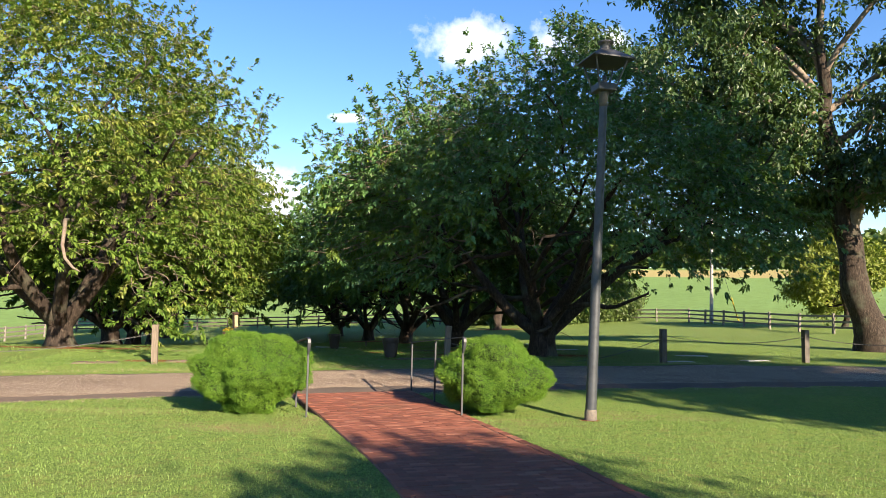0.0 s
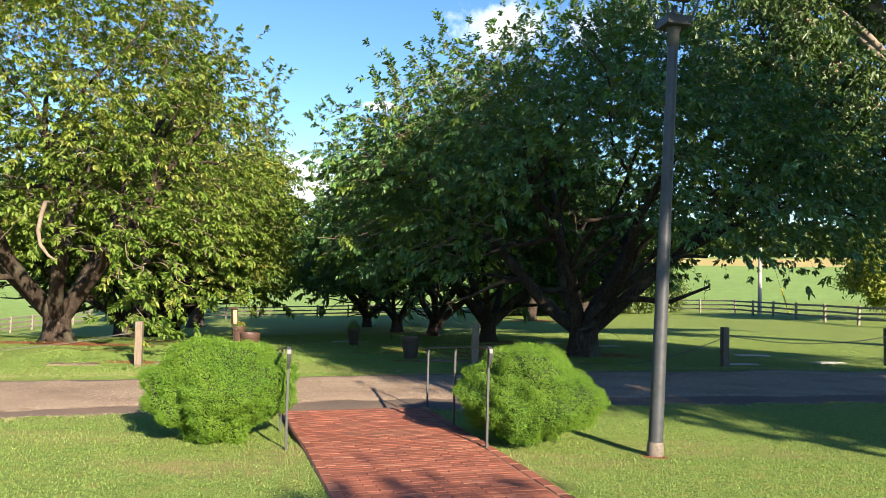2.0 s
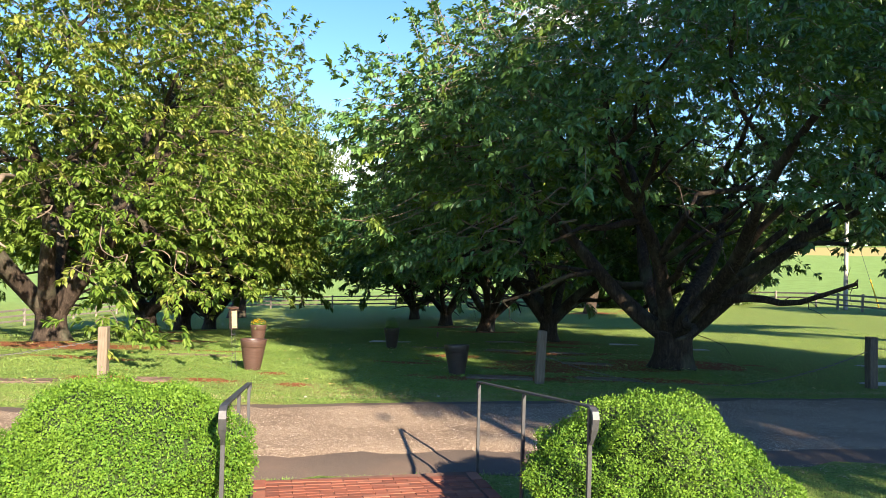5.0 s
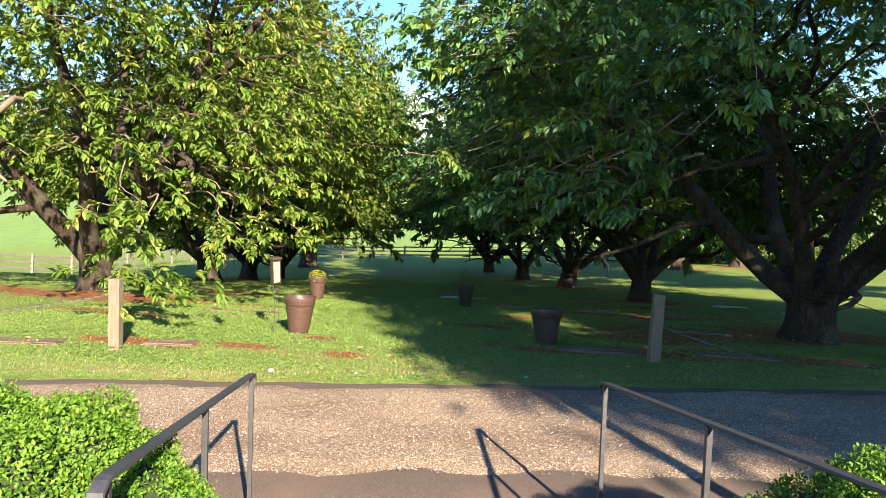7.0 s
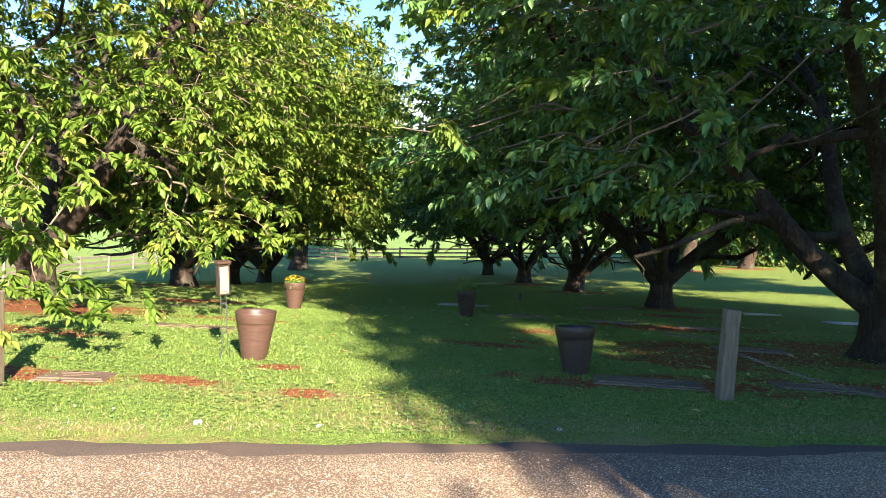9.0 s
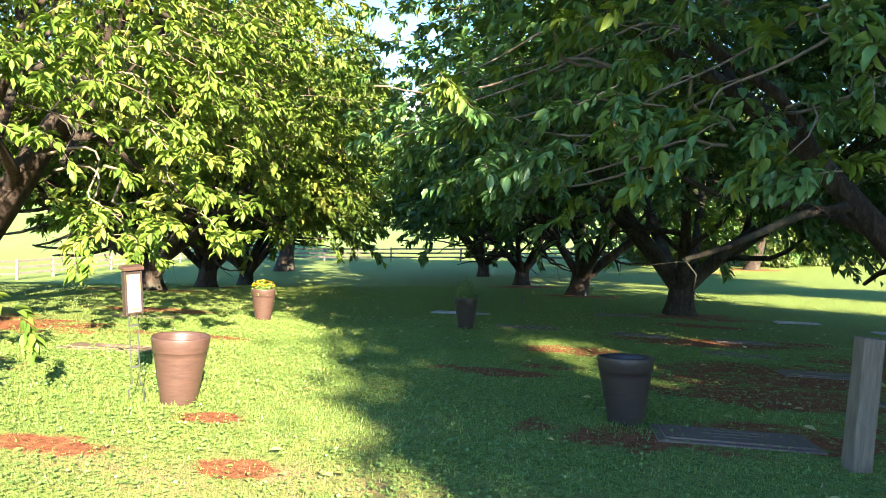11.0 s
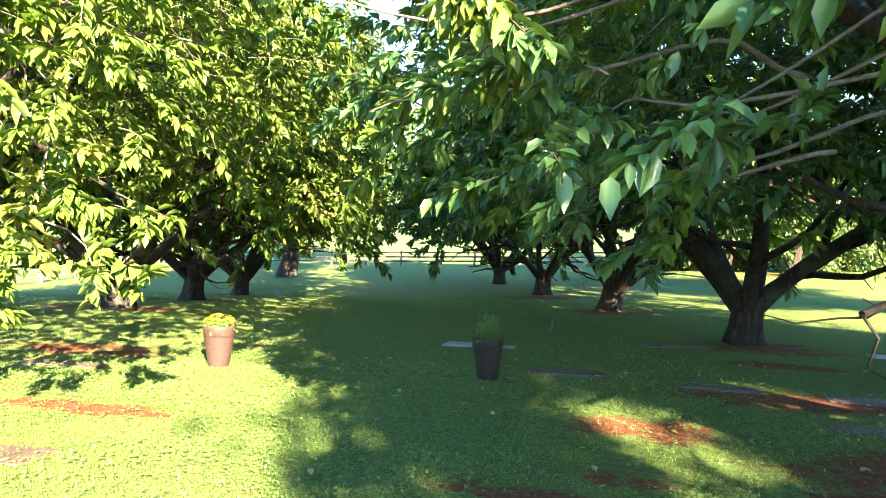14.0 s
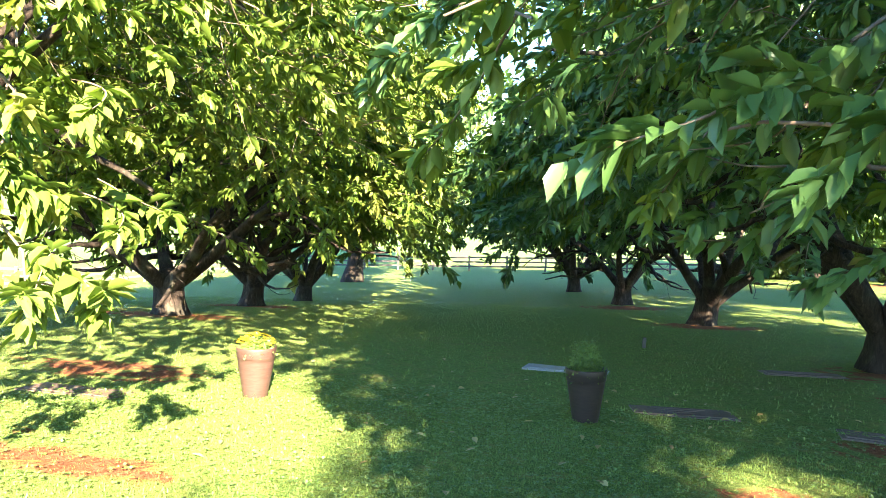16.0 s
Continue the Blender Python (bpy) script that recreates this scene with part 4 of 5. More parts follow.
def locust_tree(x, y):
    """Old open tree: leaning dark trunk, long arching limbs coloured pale for sunlight, leaf clumps at the twig ends.
    """
    rng, r = np.random.default_rng(32), random.Random(32)
    tree = empty("locust_tree", Matrix.Translation((x, y, gz(x, y))), "large old tree with bare branches coloured pale for sunlight and sparse dark leaves", "tree")
    across, away = Vector((0.86, -0.51, 0)), Vector((0.51, 0.86, 0))

    def at(u, z, f=0.0):
        return across * u + away * f + Vector((0, 0, z))

    heights = [-0.3, 0.0, 0.5, 2.2, 4.6, 7.0, 9.5, 12.0, 15.5]
    leans = [0.15, 0.1, 0.0, -0.45, -0.85, -1.2, -1.55, -1.7, -1.9]
    girths = [0.95, 0.8, 0.62, 0.5, 0.45, 0.34, 0.27, 0.19, 0.06]
    zs = np.arange(-0.3, 15.6, 0.5)
    pts = [at(float(np.interp(z, heights, leans)) + 0.06 * math.sin(z * 1.9), float(z), 0.08 * math.cos(z * 1.3)) for z in zs]
    v, q = [], []
    tube_arrays(pts, [float(np.interp(z, heights, girths)) * (1 + 0.06 * math.sin(z * 3.1)) for z in zs], 14, v, q)
    trunk = mesh_object("trunk", v, q, M["bark"], tree, "dark furrowed trunk")
    trunk.data.shade_smooth()
    limbs = ((9.2, -9.3, 12.0, -2.0, 0.15), (8.0, -5.6, 13.0, -1.5, 0.16), (7.0, -5.6, 10.3, -2.5, 0.15), (6.0, -4.2, 6.4, -2.0, 0.10), (4.4, 2.5, 9.5, -1.0, 0.27), (9.5, 2.0, 12.0, 1.0, 0.15),
             (10.5, -4.0, 16.0, 1.0, 0.13), (11.0, 2.5, 16.0, -1.0, 0.12), (5.5, 5.5, 8.0, 1.0, 0.2), (8.0, 5.0, 13.0, 2.0, 0.15), (7.0, -6.0, 9.0, 4.0, 0.14), (9.0, -3.0, 13.0, 5.0, 0.13),
             (6.0, 4.0, 9.0, -4.0, 0.14), (10.0, -7.5, 14.8, 1.5, 0.13), (5.0, -5.0, 7.4, 2.0, 0.13), (6.5, -8.0, 8.6, 0.0, 0.13), (7.5, -8.2, 10.4, -1.0, 0.12), (12.0, -2.0, 17.0, -2.0, 0.1), (9.2, -11.6, 13.6, -1.0, 0.13), (10.0, -9.5, 16.5, 0.5, 0.12), (8.0, -11.0, 10.6, 0.5, 0.12), (11.5, -6.5, 17.5, 0.0, 0.1), (5.5, 2.5, 6.4, -3.0, 0.1), (5.0, -3.0, 5.2, 1.0, 0.09))
    places, ways = [], []
    for z0, u, z1, f, g in limbs:
        a = at(float(np.interp(z0, heights, leans)), z0)
        e = at(u, z1, f)
        bp = branch_path(r, a, e, r.uniform(-0.2, 0.9), 12, 0.35)
        v, q = [], []
        tube_arrays(bp, [g * (1 - 0.8 * i / 12) + 0.012 for i in range(13)], 8, v, q)
        main = (e - a).normalized()
        for _ in range(9):
            s = r.randint(3, 12)
            p = bp[s]
            e2 = p + (main * r.uniform(0.2, 1.0) + Vector((r.uniform(-1, 1), r.uniform(-1, 1), r.uniform(-0.65, 0.6)))) * r.uniform(1.0, 2.1)
            b2 = branch_path(r, p, e2, r.uniform(-0.2, 0.4), 7, 0.25)
            tube_arrays(b2, [0.35 * g * (1 - 0.8 * i / 7) * (1.2 - s / 13) + 0.008 for i in range(8)], 5, v, q)
            for w in range(4):
                p3 = b2[r.randint(2, 7)]
                d3 = Vector((r.uniform(-1, 1), r.uniform(-1, 1), r.uniform(-0.75, 0.45)))
                b3 = branch_path(r, p3, p3 + d3 * r.uniform(0.6, 1.3), 0.15, 4, 0.1)
                tube_arrays(b3, [0.011 - 0.002 * i for i in range(5)], 4, v, q)
                for c in b3[1:]:
                    places.append(tuple(c))
                    ways.append(tuple(d3.normalized()))
        # paler than the trunk: sunlight on the limbs is put into their colour
        limb = mesh_object("limb", v, q, M["dead_and_sunlit_bark"], tree)
        limb.data.shade_smooth()
    places, ways = np.repeat(np.array(places), 5, 0), np.repeat(np.array(ways), 5, 0)
    places = places + rng.normal(size=places.shape) * np.array([0.42, 0.42, 0.24])
    me = sprays(rng, places, ways, 5, 0.26, 0.115, 0.7, 0.45, True, "crown", 0.1)
    me.materials.append(M["leaf_locust"])
    crown = new("crown", me)
    crown.parent = tree
    return tree


locust_tree(16.75, 28.5)
tall_tree("ash_tree", 38, 26.5, 48.5, 3.0, 6.4, 0.9, 0.2, "small light green tree in the sun by the pasture fence", M["leaf_sunlit"], 2600, 6, 0.3, 0.14)
LIGHT_SPOTS = ((-1.65, 21.9, 0.8), (-2.05, 20.2, 0.35), (0.15, 24.15, 0.7), (2.0, 24.6, 0.5), (2.4, 18.4, 0.7), (5.0, 15.6, 0.4), (8.0, 16.6, 0.6), (0.8, 14.9, 0.45), (1.7, 15.4, 0.35), (0.2, 15.9, 0.35), (1.5, 16.7, 0.4), (2.6, 15.2, 0.3), (3.6, 14.4, 0.3), (3.2, 11.4, 0.4), (5.0, 10.4, 0.45),
               (4.2, 12.3, 0.35), (6.2, 11.6, 0.45), (7.6, 13.1, 0.5), (2.5, 12.3, 0.3), (6.0, 9.6, 0.5), (4.4, 15.8, 0.3), (7.0, 15.2, 0.35))
tall_tree("shade_tree", 33, 13.7, 2.0, 5.9, 16.6, 4.5, 0.42, "tall leafy tree beside the walk that shades the drive", M["leaf_far"], 9500, 6, 0.36, 0.17, thin=0.2, spread=0.92, gaps=LIGHT_SPOTS)
tall_tree("shade_tree", 34, 18.9, 3.3, 5.8, 13.5, 3.8, 0.36, "spreading leafy tree beside the walk that shades the drive", M["leaf_far"], 5600, 6, 0.36, 0.17, thin=0.1, spread=0.95, gaps=LIGHT_SPOTS)
tall_tree("shade_tree", 35, 8.1, -7.2, 2.3, 6.9, 3.9, 0.2, "small leafy tree behind the walk that shades the path", M["leaf_far"], 900, 6, 0.3, 0.14)
tall_tree("maple_tree", 36, 4.6, 57.5, 4.0, 9.5, 2.8, 0.4, "tree with a red-brown sunlit trunk beyond the grove", M["leaf_far"], 3000, 6, 0.36, 0.17)
tall_tree("maple_tree", 37, 8.6, 60.5, 4.0, 9.5, 2.8, 0.4, "tree with a red-brown sunlit trunk beyond the grove", M["leaf_far"], 3000, 6, 0.36, 0.17)


def hedge_shrub(seed, x, y, r, h):
    rng = np.random.default_rng(seed)
    ob = empty("shrub", Matrix.Translation((x, y, gz(x, y))), "loose green shrub along the pasture fence", "shrub", "shrubs along the fence")
    c, co = crown_points(rng, 60, r, 0.1, h, TALL, 0.4, 0.2)
    idx = rng.integers(0, len(c), 1300)
    me = sprays(rng, c[idx] + rng.normal(size=(1300, 3)) * 0.3, co[idx], 5, 0.3, 0.15, 0.8, 0.2, True, "foliage", 0.2)
    me.materials.append(M["leaf_far"])
    f = new("foliage", me)
    f.parent = ob


for i, (x, y, r, h) in enumerate(((10.5, 64, 2.4, 3.4), (13.5, 66, 2.6, 3.0), (7, 66, 2.2, 3.0), (16, 68, 2.6, 3.8), (3, 66, 2.0, 2.6))):
    hedge_shrub(60 + i, x, y, r, h)


def far_woods():
    """Distant wooded edge round the fields, as one mass of leafy clumps."""
    rng = np.random.default_rng(70)
    n = 260
    az = np.linspace(-1.35, 1.35, n) + rng.normal(size=n) * 0.01
    d = 245 + rng.uniform(-12, 30, n)
    x, y = np.sin(az) * d, np.cos(az) * d
    r, h = rng.uniform(5, 9, n), rng.uniform(7, 15, n)
    z = ground_z(x, y)
    idx = np.repeat(np.arange(n), 160)
    v = unit(rng.normal(size=(len(idx), 3)))
    v[:, 2] = np.abs(v[:, 2]) * 1.4 - 0.3
    p = np.stack((x[idx] + v[:, 0] * r[idx], y[idx] + v[:, 1] * r[idx], z[idx] + h[idx] * 0.3 + v[:, 2] * h[idx] * 0.42), -1)
    me = sprays(rng, p, v, 1, 2.6, 2.2, 0.5, 0.1, True, "far_woods", 0.6)
    me.materials.append(M["leaf_far"])
    tagged(new("far_woods", me), "distant line of woods beyond the fields", "woods", kind="stuff")


far_woods()


# ---------------------------------------------------------------- boxwood bushes
def billow(d, rng, count, sharp):
    """Rounded clumps with creases between them, 0 in a crease and 1 on a clump."""
    dirs = unit(rng.normal(size=(count, 3)))
    return np.exp(-sharp * (1 - (d @ dirs.T).max(1)))


def boxwood(seed, x, y, rx, ry, h, label):
    rng = np.random.default_rng(seed)
    bush = empty("boxwood_bush", Matrix.Translation((x, y, gz(x, y))), label, "bush", "clipped bushes flanking the path")

    def surface(d, shrink=1.0):
        state = np.random.default_rng(seed + 1)
        swell = 0.70 + lump(d, state, 40, 0.05, 14) + 0.28 * billow(d, state, 26, 12) + 0.17 * billow(d, state, 170, 65)
        narrow = np.where(d[:, 2] < 0, 1 - 0.36 * d[:, 2] ** 2, 1.0)
        k = swell * shrink
        return np.stack((d[:, 0] * rx * k * narrow, d[:, 1] * ry * k * narrow, d[:, 2] * h * 0.54 * k + h * 0.52), -1)

    n = 54000
    d = unit(rng.normal(size=(n, 3)))
    e1 = unit(np.cross(d, np.array([0.31, 0.17, 0.93])))
    e2 = np.cross(d, e1)
    p = surface(d)
    nrm = unit(np.cross(surface(unit(d + 0.03 * e1)) - p, surface(unit(d + 0.03 * e2)) - p))
    nrm = nrm * np.sign((nrm * d).sum(1, keepdims=True))
    p = p - nrm * 0.05 * rng.random((n, 1)) ** 2
    keep = p[:, 2] > 0.02
    p, nrm = np.repeat(p[keep], 2, 0), np.repeat(nrm[keep], 2, 0)
    k = len(p)
    way = unit(0.55 * nrm + rng.normal(size=(k, 3)) * 0.7 + np.array([0, 0, 0.3]))
    face = unit(nrm + 0.45 * rng.normal(size=(k, 3)))
    size = rng.uniform(0.7, 1.3, k)
    me = leaves_mesh("foliage", p + rng.normal(size=(k, 3)) * 0.012, way, face, 0.0165 * size, 0.0095 * size, 0.2, True)
    me.materials.append(M["leaf_box"])
    f = new("foliage", me)
    f.parent = bush
    # dark shell under the leaves; shade inside the bush is put into its colour
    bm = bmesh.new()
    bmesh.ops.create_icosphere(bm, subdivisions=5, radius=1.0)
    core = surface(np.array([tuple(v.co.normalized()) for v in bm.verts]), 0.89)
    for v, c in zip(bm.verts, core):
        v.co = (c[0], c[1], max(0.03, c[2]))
    part("shade_core", bm, M["core_shade"], bush, smooth=True)


boxwood(41, -2.46, 9.8, 0.74, 0.76, 0.99, "clipped bright green boxwood bush beside the iron rail")
boxwood(42, 0.77, 10.3, 0.79, 0.78, 0.95, "rounded bright green boxwood bush beside the iron rail")
# ---------------------------------------------------------------- handrails
def handrail(near, far, z_near, z_far, label):
    """Flat iron handrail on three square posts, its near end curled over and down."""
    rail = empty("handrail", pose(near[0], near[1], 0), label, "handrail", "iron handrails of the step")
    d = Vector((far[0] - near[0], far[1] - near[1], 0))
    run = d.length
    yaw = math.atan2(-d.x, d.y)
    turn = Matrix.Rotation(yaw, 4, "Z")
    slope = math.atan2(z_far - z_near, run)
    for s in (0.0, 0.49, 1.0):
        top = z_near + (z_far - z_near) * s
        p = d * s
        foot = min(gz(near[0] + p.x, near[1] + p.y), 0.0) - 0.12
        bm = bmesh.new()
        box(bm, 0.024, 0.024, top - foot - 0.005, Matrix.Translation((p.x, p.y, (top + foot) / 2 - 0.004)) @ turn, 0.002)
        part("post", bm, M["iron"], rail)
    # swept flat bar: curl at the near end, straight run, short return at the far end
    line = [(-0.012, -0.20), (-0.034, -0.17), (-0.062, -0.11), (-0.078, -0.05), (-0.066, -0.012), (-0.03, 0.004)]
    pts = [(u, z_near + w) for u, w in line]
    for i in range(9):
        s = i / 8
        pts.append((s * run, z_near + 0.006 + (z_far - z_near) * s))
    pts += [(run + 0.022, z_far - 0.004), (run + 0.032, z_far - 0.03), (run + 0.024, z_far - 0.07), (run + 0.013, z_far - 0.085)]
    bm = bmesh.new()
    rows = []
    n = len(pts)
    for i, (u, w) in enumerate(pts):
        a, b = pts[max(i - 1, 0)], pts[min(i + 1, n - 1)]
        t = Vector((b[0] - a[0], b[1] - a[1])).normalized()
        nrm = (-t.y, t.x)
        half = 0.022 if 2 <= i <= n - 3 else 0.013
        row = []
        for sx, sn in ((-1, -0.3), (-0.86, 1), (0.86, 1), (1, -0.3), (0.86, -1), (-0.86, -1)):
            loc = Vector((sx * half, u + nrm[0] * sn * 0.006, w + nrm[1] * sn * 0.006))
            row.append(bm.verts.new(turn @ loc))
        rows.append(row)
    for a, b in zip(rows, rows[1:]):
        for i in range(6):
            bm.faces.new((a[i], a[(i + 1) % 6], b[(i + 1) % 6], b[i]))
    bm.faces.new(rows[0])
    bm.faces.new(rows[-1][::-1])
    bmesh.ops.recalc_face_normals(bm, faces=bm.faces)
    part("rail", bm, M["iron"], rail)
    return rail


handrail((0.31, 9.72), (-0.44, 11.9), 0.93, 0.68, "dark iron handrail on thin posts beside the brick step")
handrail((-1.67, 9.4), (-2.36, 11.55), 0.90, 0.64, "dark iron handrail brushing the clipped boxwood bush")


# ---------------------------------------------------------------- lamp post
def lamp_post(x, y, height):
    lamp = empty("street_lamp", pose(x, y, gz(x, y), 0, 1.8, 12), "tall grey metal lamp post with a black lantern on the lawn", "street lamp")
    neck = height - 0.78
    bm = bmesh.new()
    lathe(bm, [(0.072, -0.1), (0.074, 0.02), (0.073, 0.3), (0.066, neck * 0.4), (0.058, neck * 0.7), (0.052, neck - 0.05), (0.052, neck), (0.0, neck)], 24)
    part("pole", bm, M["lamp_iron"], lamp, smooth=True)
    bm = bmesh.new()
    lathe(bm, [(0.079, -0.05), (0.083, 0.015), (0.081, 0.12), (0.0745, 0.145)], 24)
    part("base_collar", bm, M["rust"], lamp, "rust-stained pale base of the pole", True)
    bm = bmesh.new()
    lathe(bm, [(0.054, neck - 0.06), (0.062, neck - 0.05), (0.062, neck + 0.1), (0.075, neck + 0.12), (0.075, neck + 0.15), (0.0, neck + 0.15)], 20)
    part("fitter", bm, M["iron"], lamp, smooth=True)
    bm = bmesh.new()
    box(bm, 0.27, 0.27, 0.10, Matrix.Translation((0, 0, neck + 0.19)), 0.012)
    part("lantern_base", bm, M["iron"], lamp)
    lo, hi, zl, zh = 0.125, 0.225, neck + 0.24, neck + 0.56
    for sx, sy in ((-1, -1), (1, -1), (1, 1), (-1, 1)):
        v, q = [], []
        tube_arrays([(sx * lo, sy * lo, zl - 0.04), (sx * hi, sy * hi, zh)], [0.012, 0.012], 6, v, q)
        mesh_object("frame_bar", v, q, M["iron"], lamp)
    bm = bmesh.new()
    e = 0.30
    base = [bm.verts.new((sx * e, sy * e, zh - 0.012)) for sx, sy in ((-1, -1), (1, -1), (1, 1), (-1, 1))]
    rim = [bm.verts.new((sx * e, sy * e, zh + 0.006)) for sx, sy in ((-1, -1), (1, -1), (1, 1), (-1, 1))]
    top = [bm.verts.new((sx * 0.085, sy * 0.085, zh + 0.155)) for sx, sy in ((-1, -1), (1, -1), (1, 1), (-1, 1))]
    for a, b in ((base, rim), (rim, top)):
        for i in range(4):
            bm.faces.new((a[i], a[(i + 1) % 4], b[(i + 1) % 4], b[i]))
    bm.faces.new(base[::-1])
    bm.faces.new(top)
    part("roof", bm, M["iron"], lamp)
    bm = bmesh.new()
    lathe(bm, [(0.085, zh + 0.13), (0.08, zh + 0.17), (0.075, zh + 0.24), (0.108, zh + 0.25), (0.108, zh + 0.27), (0.07, zh + 0.285), (0.0, zh + 0.29)], 20)
    part("chimney_cap", bm, M["iron"], lamp, smooth=True)
    bm = bmesh.new()
    lathe(bm, [(0.0, zl), (0.03, zl), (0.034, zl + 0.06), (0.03, zl + 0.12), (0.0, zl + 0.14)], 14)
    part("lamp_holder", bm, M["iron"], lamp, smooth=True)
    return lamp


lamp_post(2.02, 9.8, 5.05)


# ---------------------------------------------------------------- wooden posts and chains
def timber_post(x, y, h, w, tilt, material, label, seed):
    r = random.Random(seed)
    bm = bmesh.new()
    box(bm, w, w, h + 0.2, Matrix.Translation((0, 0, h / 2 - 0.1)), w * 0.08)
    bmesh.ops.subdivide_edges(bm, edges=[e for e in bm.edges if abs(e.verts[0].co.z - e.verts[1].co.z) > 0.3], cuts=7, use_grid_fill=True)
    for v in bm.verts:
        k = 0.05 * w
        v.co.x += k * noise.noise((v.co.x * 9 + seed, v.co.y * 9, v.co.z * 3))
        v.co.y += k * noise.noise((v.co.x * 9, v.co.y * 9 + seed, v.co.z * 3))
        if v.co.z > h - 0.01:
            v.co.z += 0.012 * noise.noise((v.co.x * 30, v.co.y * 30, seed))
    me = bpy.data.meshes.new("timber_post")
    bm.to_mesh(me)
    bm.free()
    me.materials.append(material)
    ob = new("timber_post", me)
    ob.matrix_basis = pose(x, y, gz(x, y), 0, tilt, 14)
    return tagged(ob, label, "post", "wooden posts along the drive")


PAIR = "short weathered grey timber post at the edge of the drive"
timber_post(-5.82, 15.1, 0.80, 0.125, -0.5, M["wood_post"], PAIR, 1)
timber_post(0.17, 16.82, 0.80, 0.125, 2.0, M["wood_post"], PAIR, 2)
timber_post(5.55, 18.25, 0.84, 0.14, -1.0, M["wood_dark"], "short dark timber post carrying a slack chain", 3)
timber_post(10.1, 20.3, 0.90, 0.15, -1.0, M["wood_dark"], "short dark timber post carrying a slack chain", 4)
timber_post(15.6, 22.4, 0.90, 0.15, 0.0, M["wood_dark"], "short dark timber post carrying a slack chain", 5)
timber_post(-12.3, 13.2, 0.80, 0.125, 1.0, M["wood_post"], PAIR, 6)


def link_mesh():
    bm = bmesh.new()
    pts = []
    for i in range(10):
        a = 2 * math.pi * i / 10
        pts.append(Vector((0.013 * math.cos(a), 0.024 * math.sin(a) + (0.009 if math.sin(a) > 0 else -0.009), 0)))
    rings = []
    for i, p in enumerate(pts):
        t = (pts[(i + 1) % 10] - pts[i - 1]).normalized()
        nrm = Vector((-t.y, t.x, 0))
        rings.append([bm.verts.new(p + (nrm * math.cos(b) + Vector((0, 0, 1)) * math.sin(b)) * 0.0055) for b in (0, 2.1, 4.2)])
    for i in range(10):
        a, b = rings[i], rings[(i + 1) % 10]
        for k in range(3):
            bm.faces.new((a[k], a[(k + 1) % 3], b[(k + 1) % 3], b[k]))
    me = bpy.data.meshes.new("link")
    bm.to_mesh(me)
    bm.free()
    me.materials.append(M["chain"])
    return me


LINK = link_mesh()


def chain(a, b, sag, label):
    """A slack chain of single links between two posts."""
    a, b = Vector(a), Vector(b)
    ob = empty("chain", Matrix.Translation(a), label, "chain", "chains between the posts")
    n = int((b - a).length / 0.056)
    pts = []
    for i in range(n + 1):
        s = i / n
        p = a.lerp(b, s)
        p.z -= sag * 4 * s * (1 - s)
        p.z = max(p.z, gz(p.x, p.y) + 0.015)
        pts.append(p)
    for i in range(n):
        d = (pts[i + 1] - pts[i]).normalized()
        q = d.to_track_quat("Y", "Z").to_matrix().to_4x4() @ Matrix.Rotation(math.pi / 2 * (i % 2), 4, "Y")
        lk = new("link", LINK)
        lk.parent = ob
        lk.matrix_basis = Matrix.Translation((pts[i] + pts[i + 1]) / 2 - a) @ q


def post_top(x, y, z):
    return (x, y, gz(x, y) + z)


chain(post_top(-5.89, 15.08, 0.62), post_top(-12.2, 13.22, 0.6), 0.34, "slack steel chain hanging low between timber posts")
chain(post_top(0.24, 16.85, 0.42), post_top(5.47, 18.22, 0.6), 0.52, "slack steel chain hanging low between timber posts")
chain(post_top(5.63, 18.28, 0.66), post_top(10.02, 20.27, 0.7), 0.17, "slack steel chain hanging low between timber posts")
chain(post_top(10.18, 20.33, 0.7), post_top(15.52, 22.37, 0.7), 0.2, "slack steel chain hanging low between timber posts")


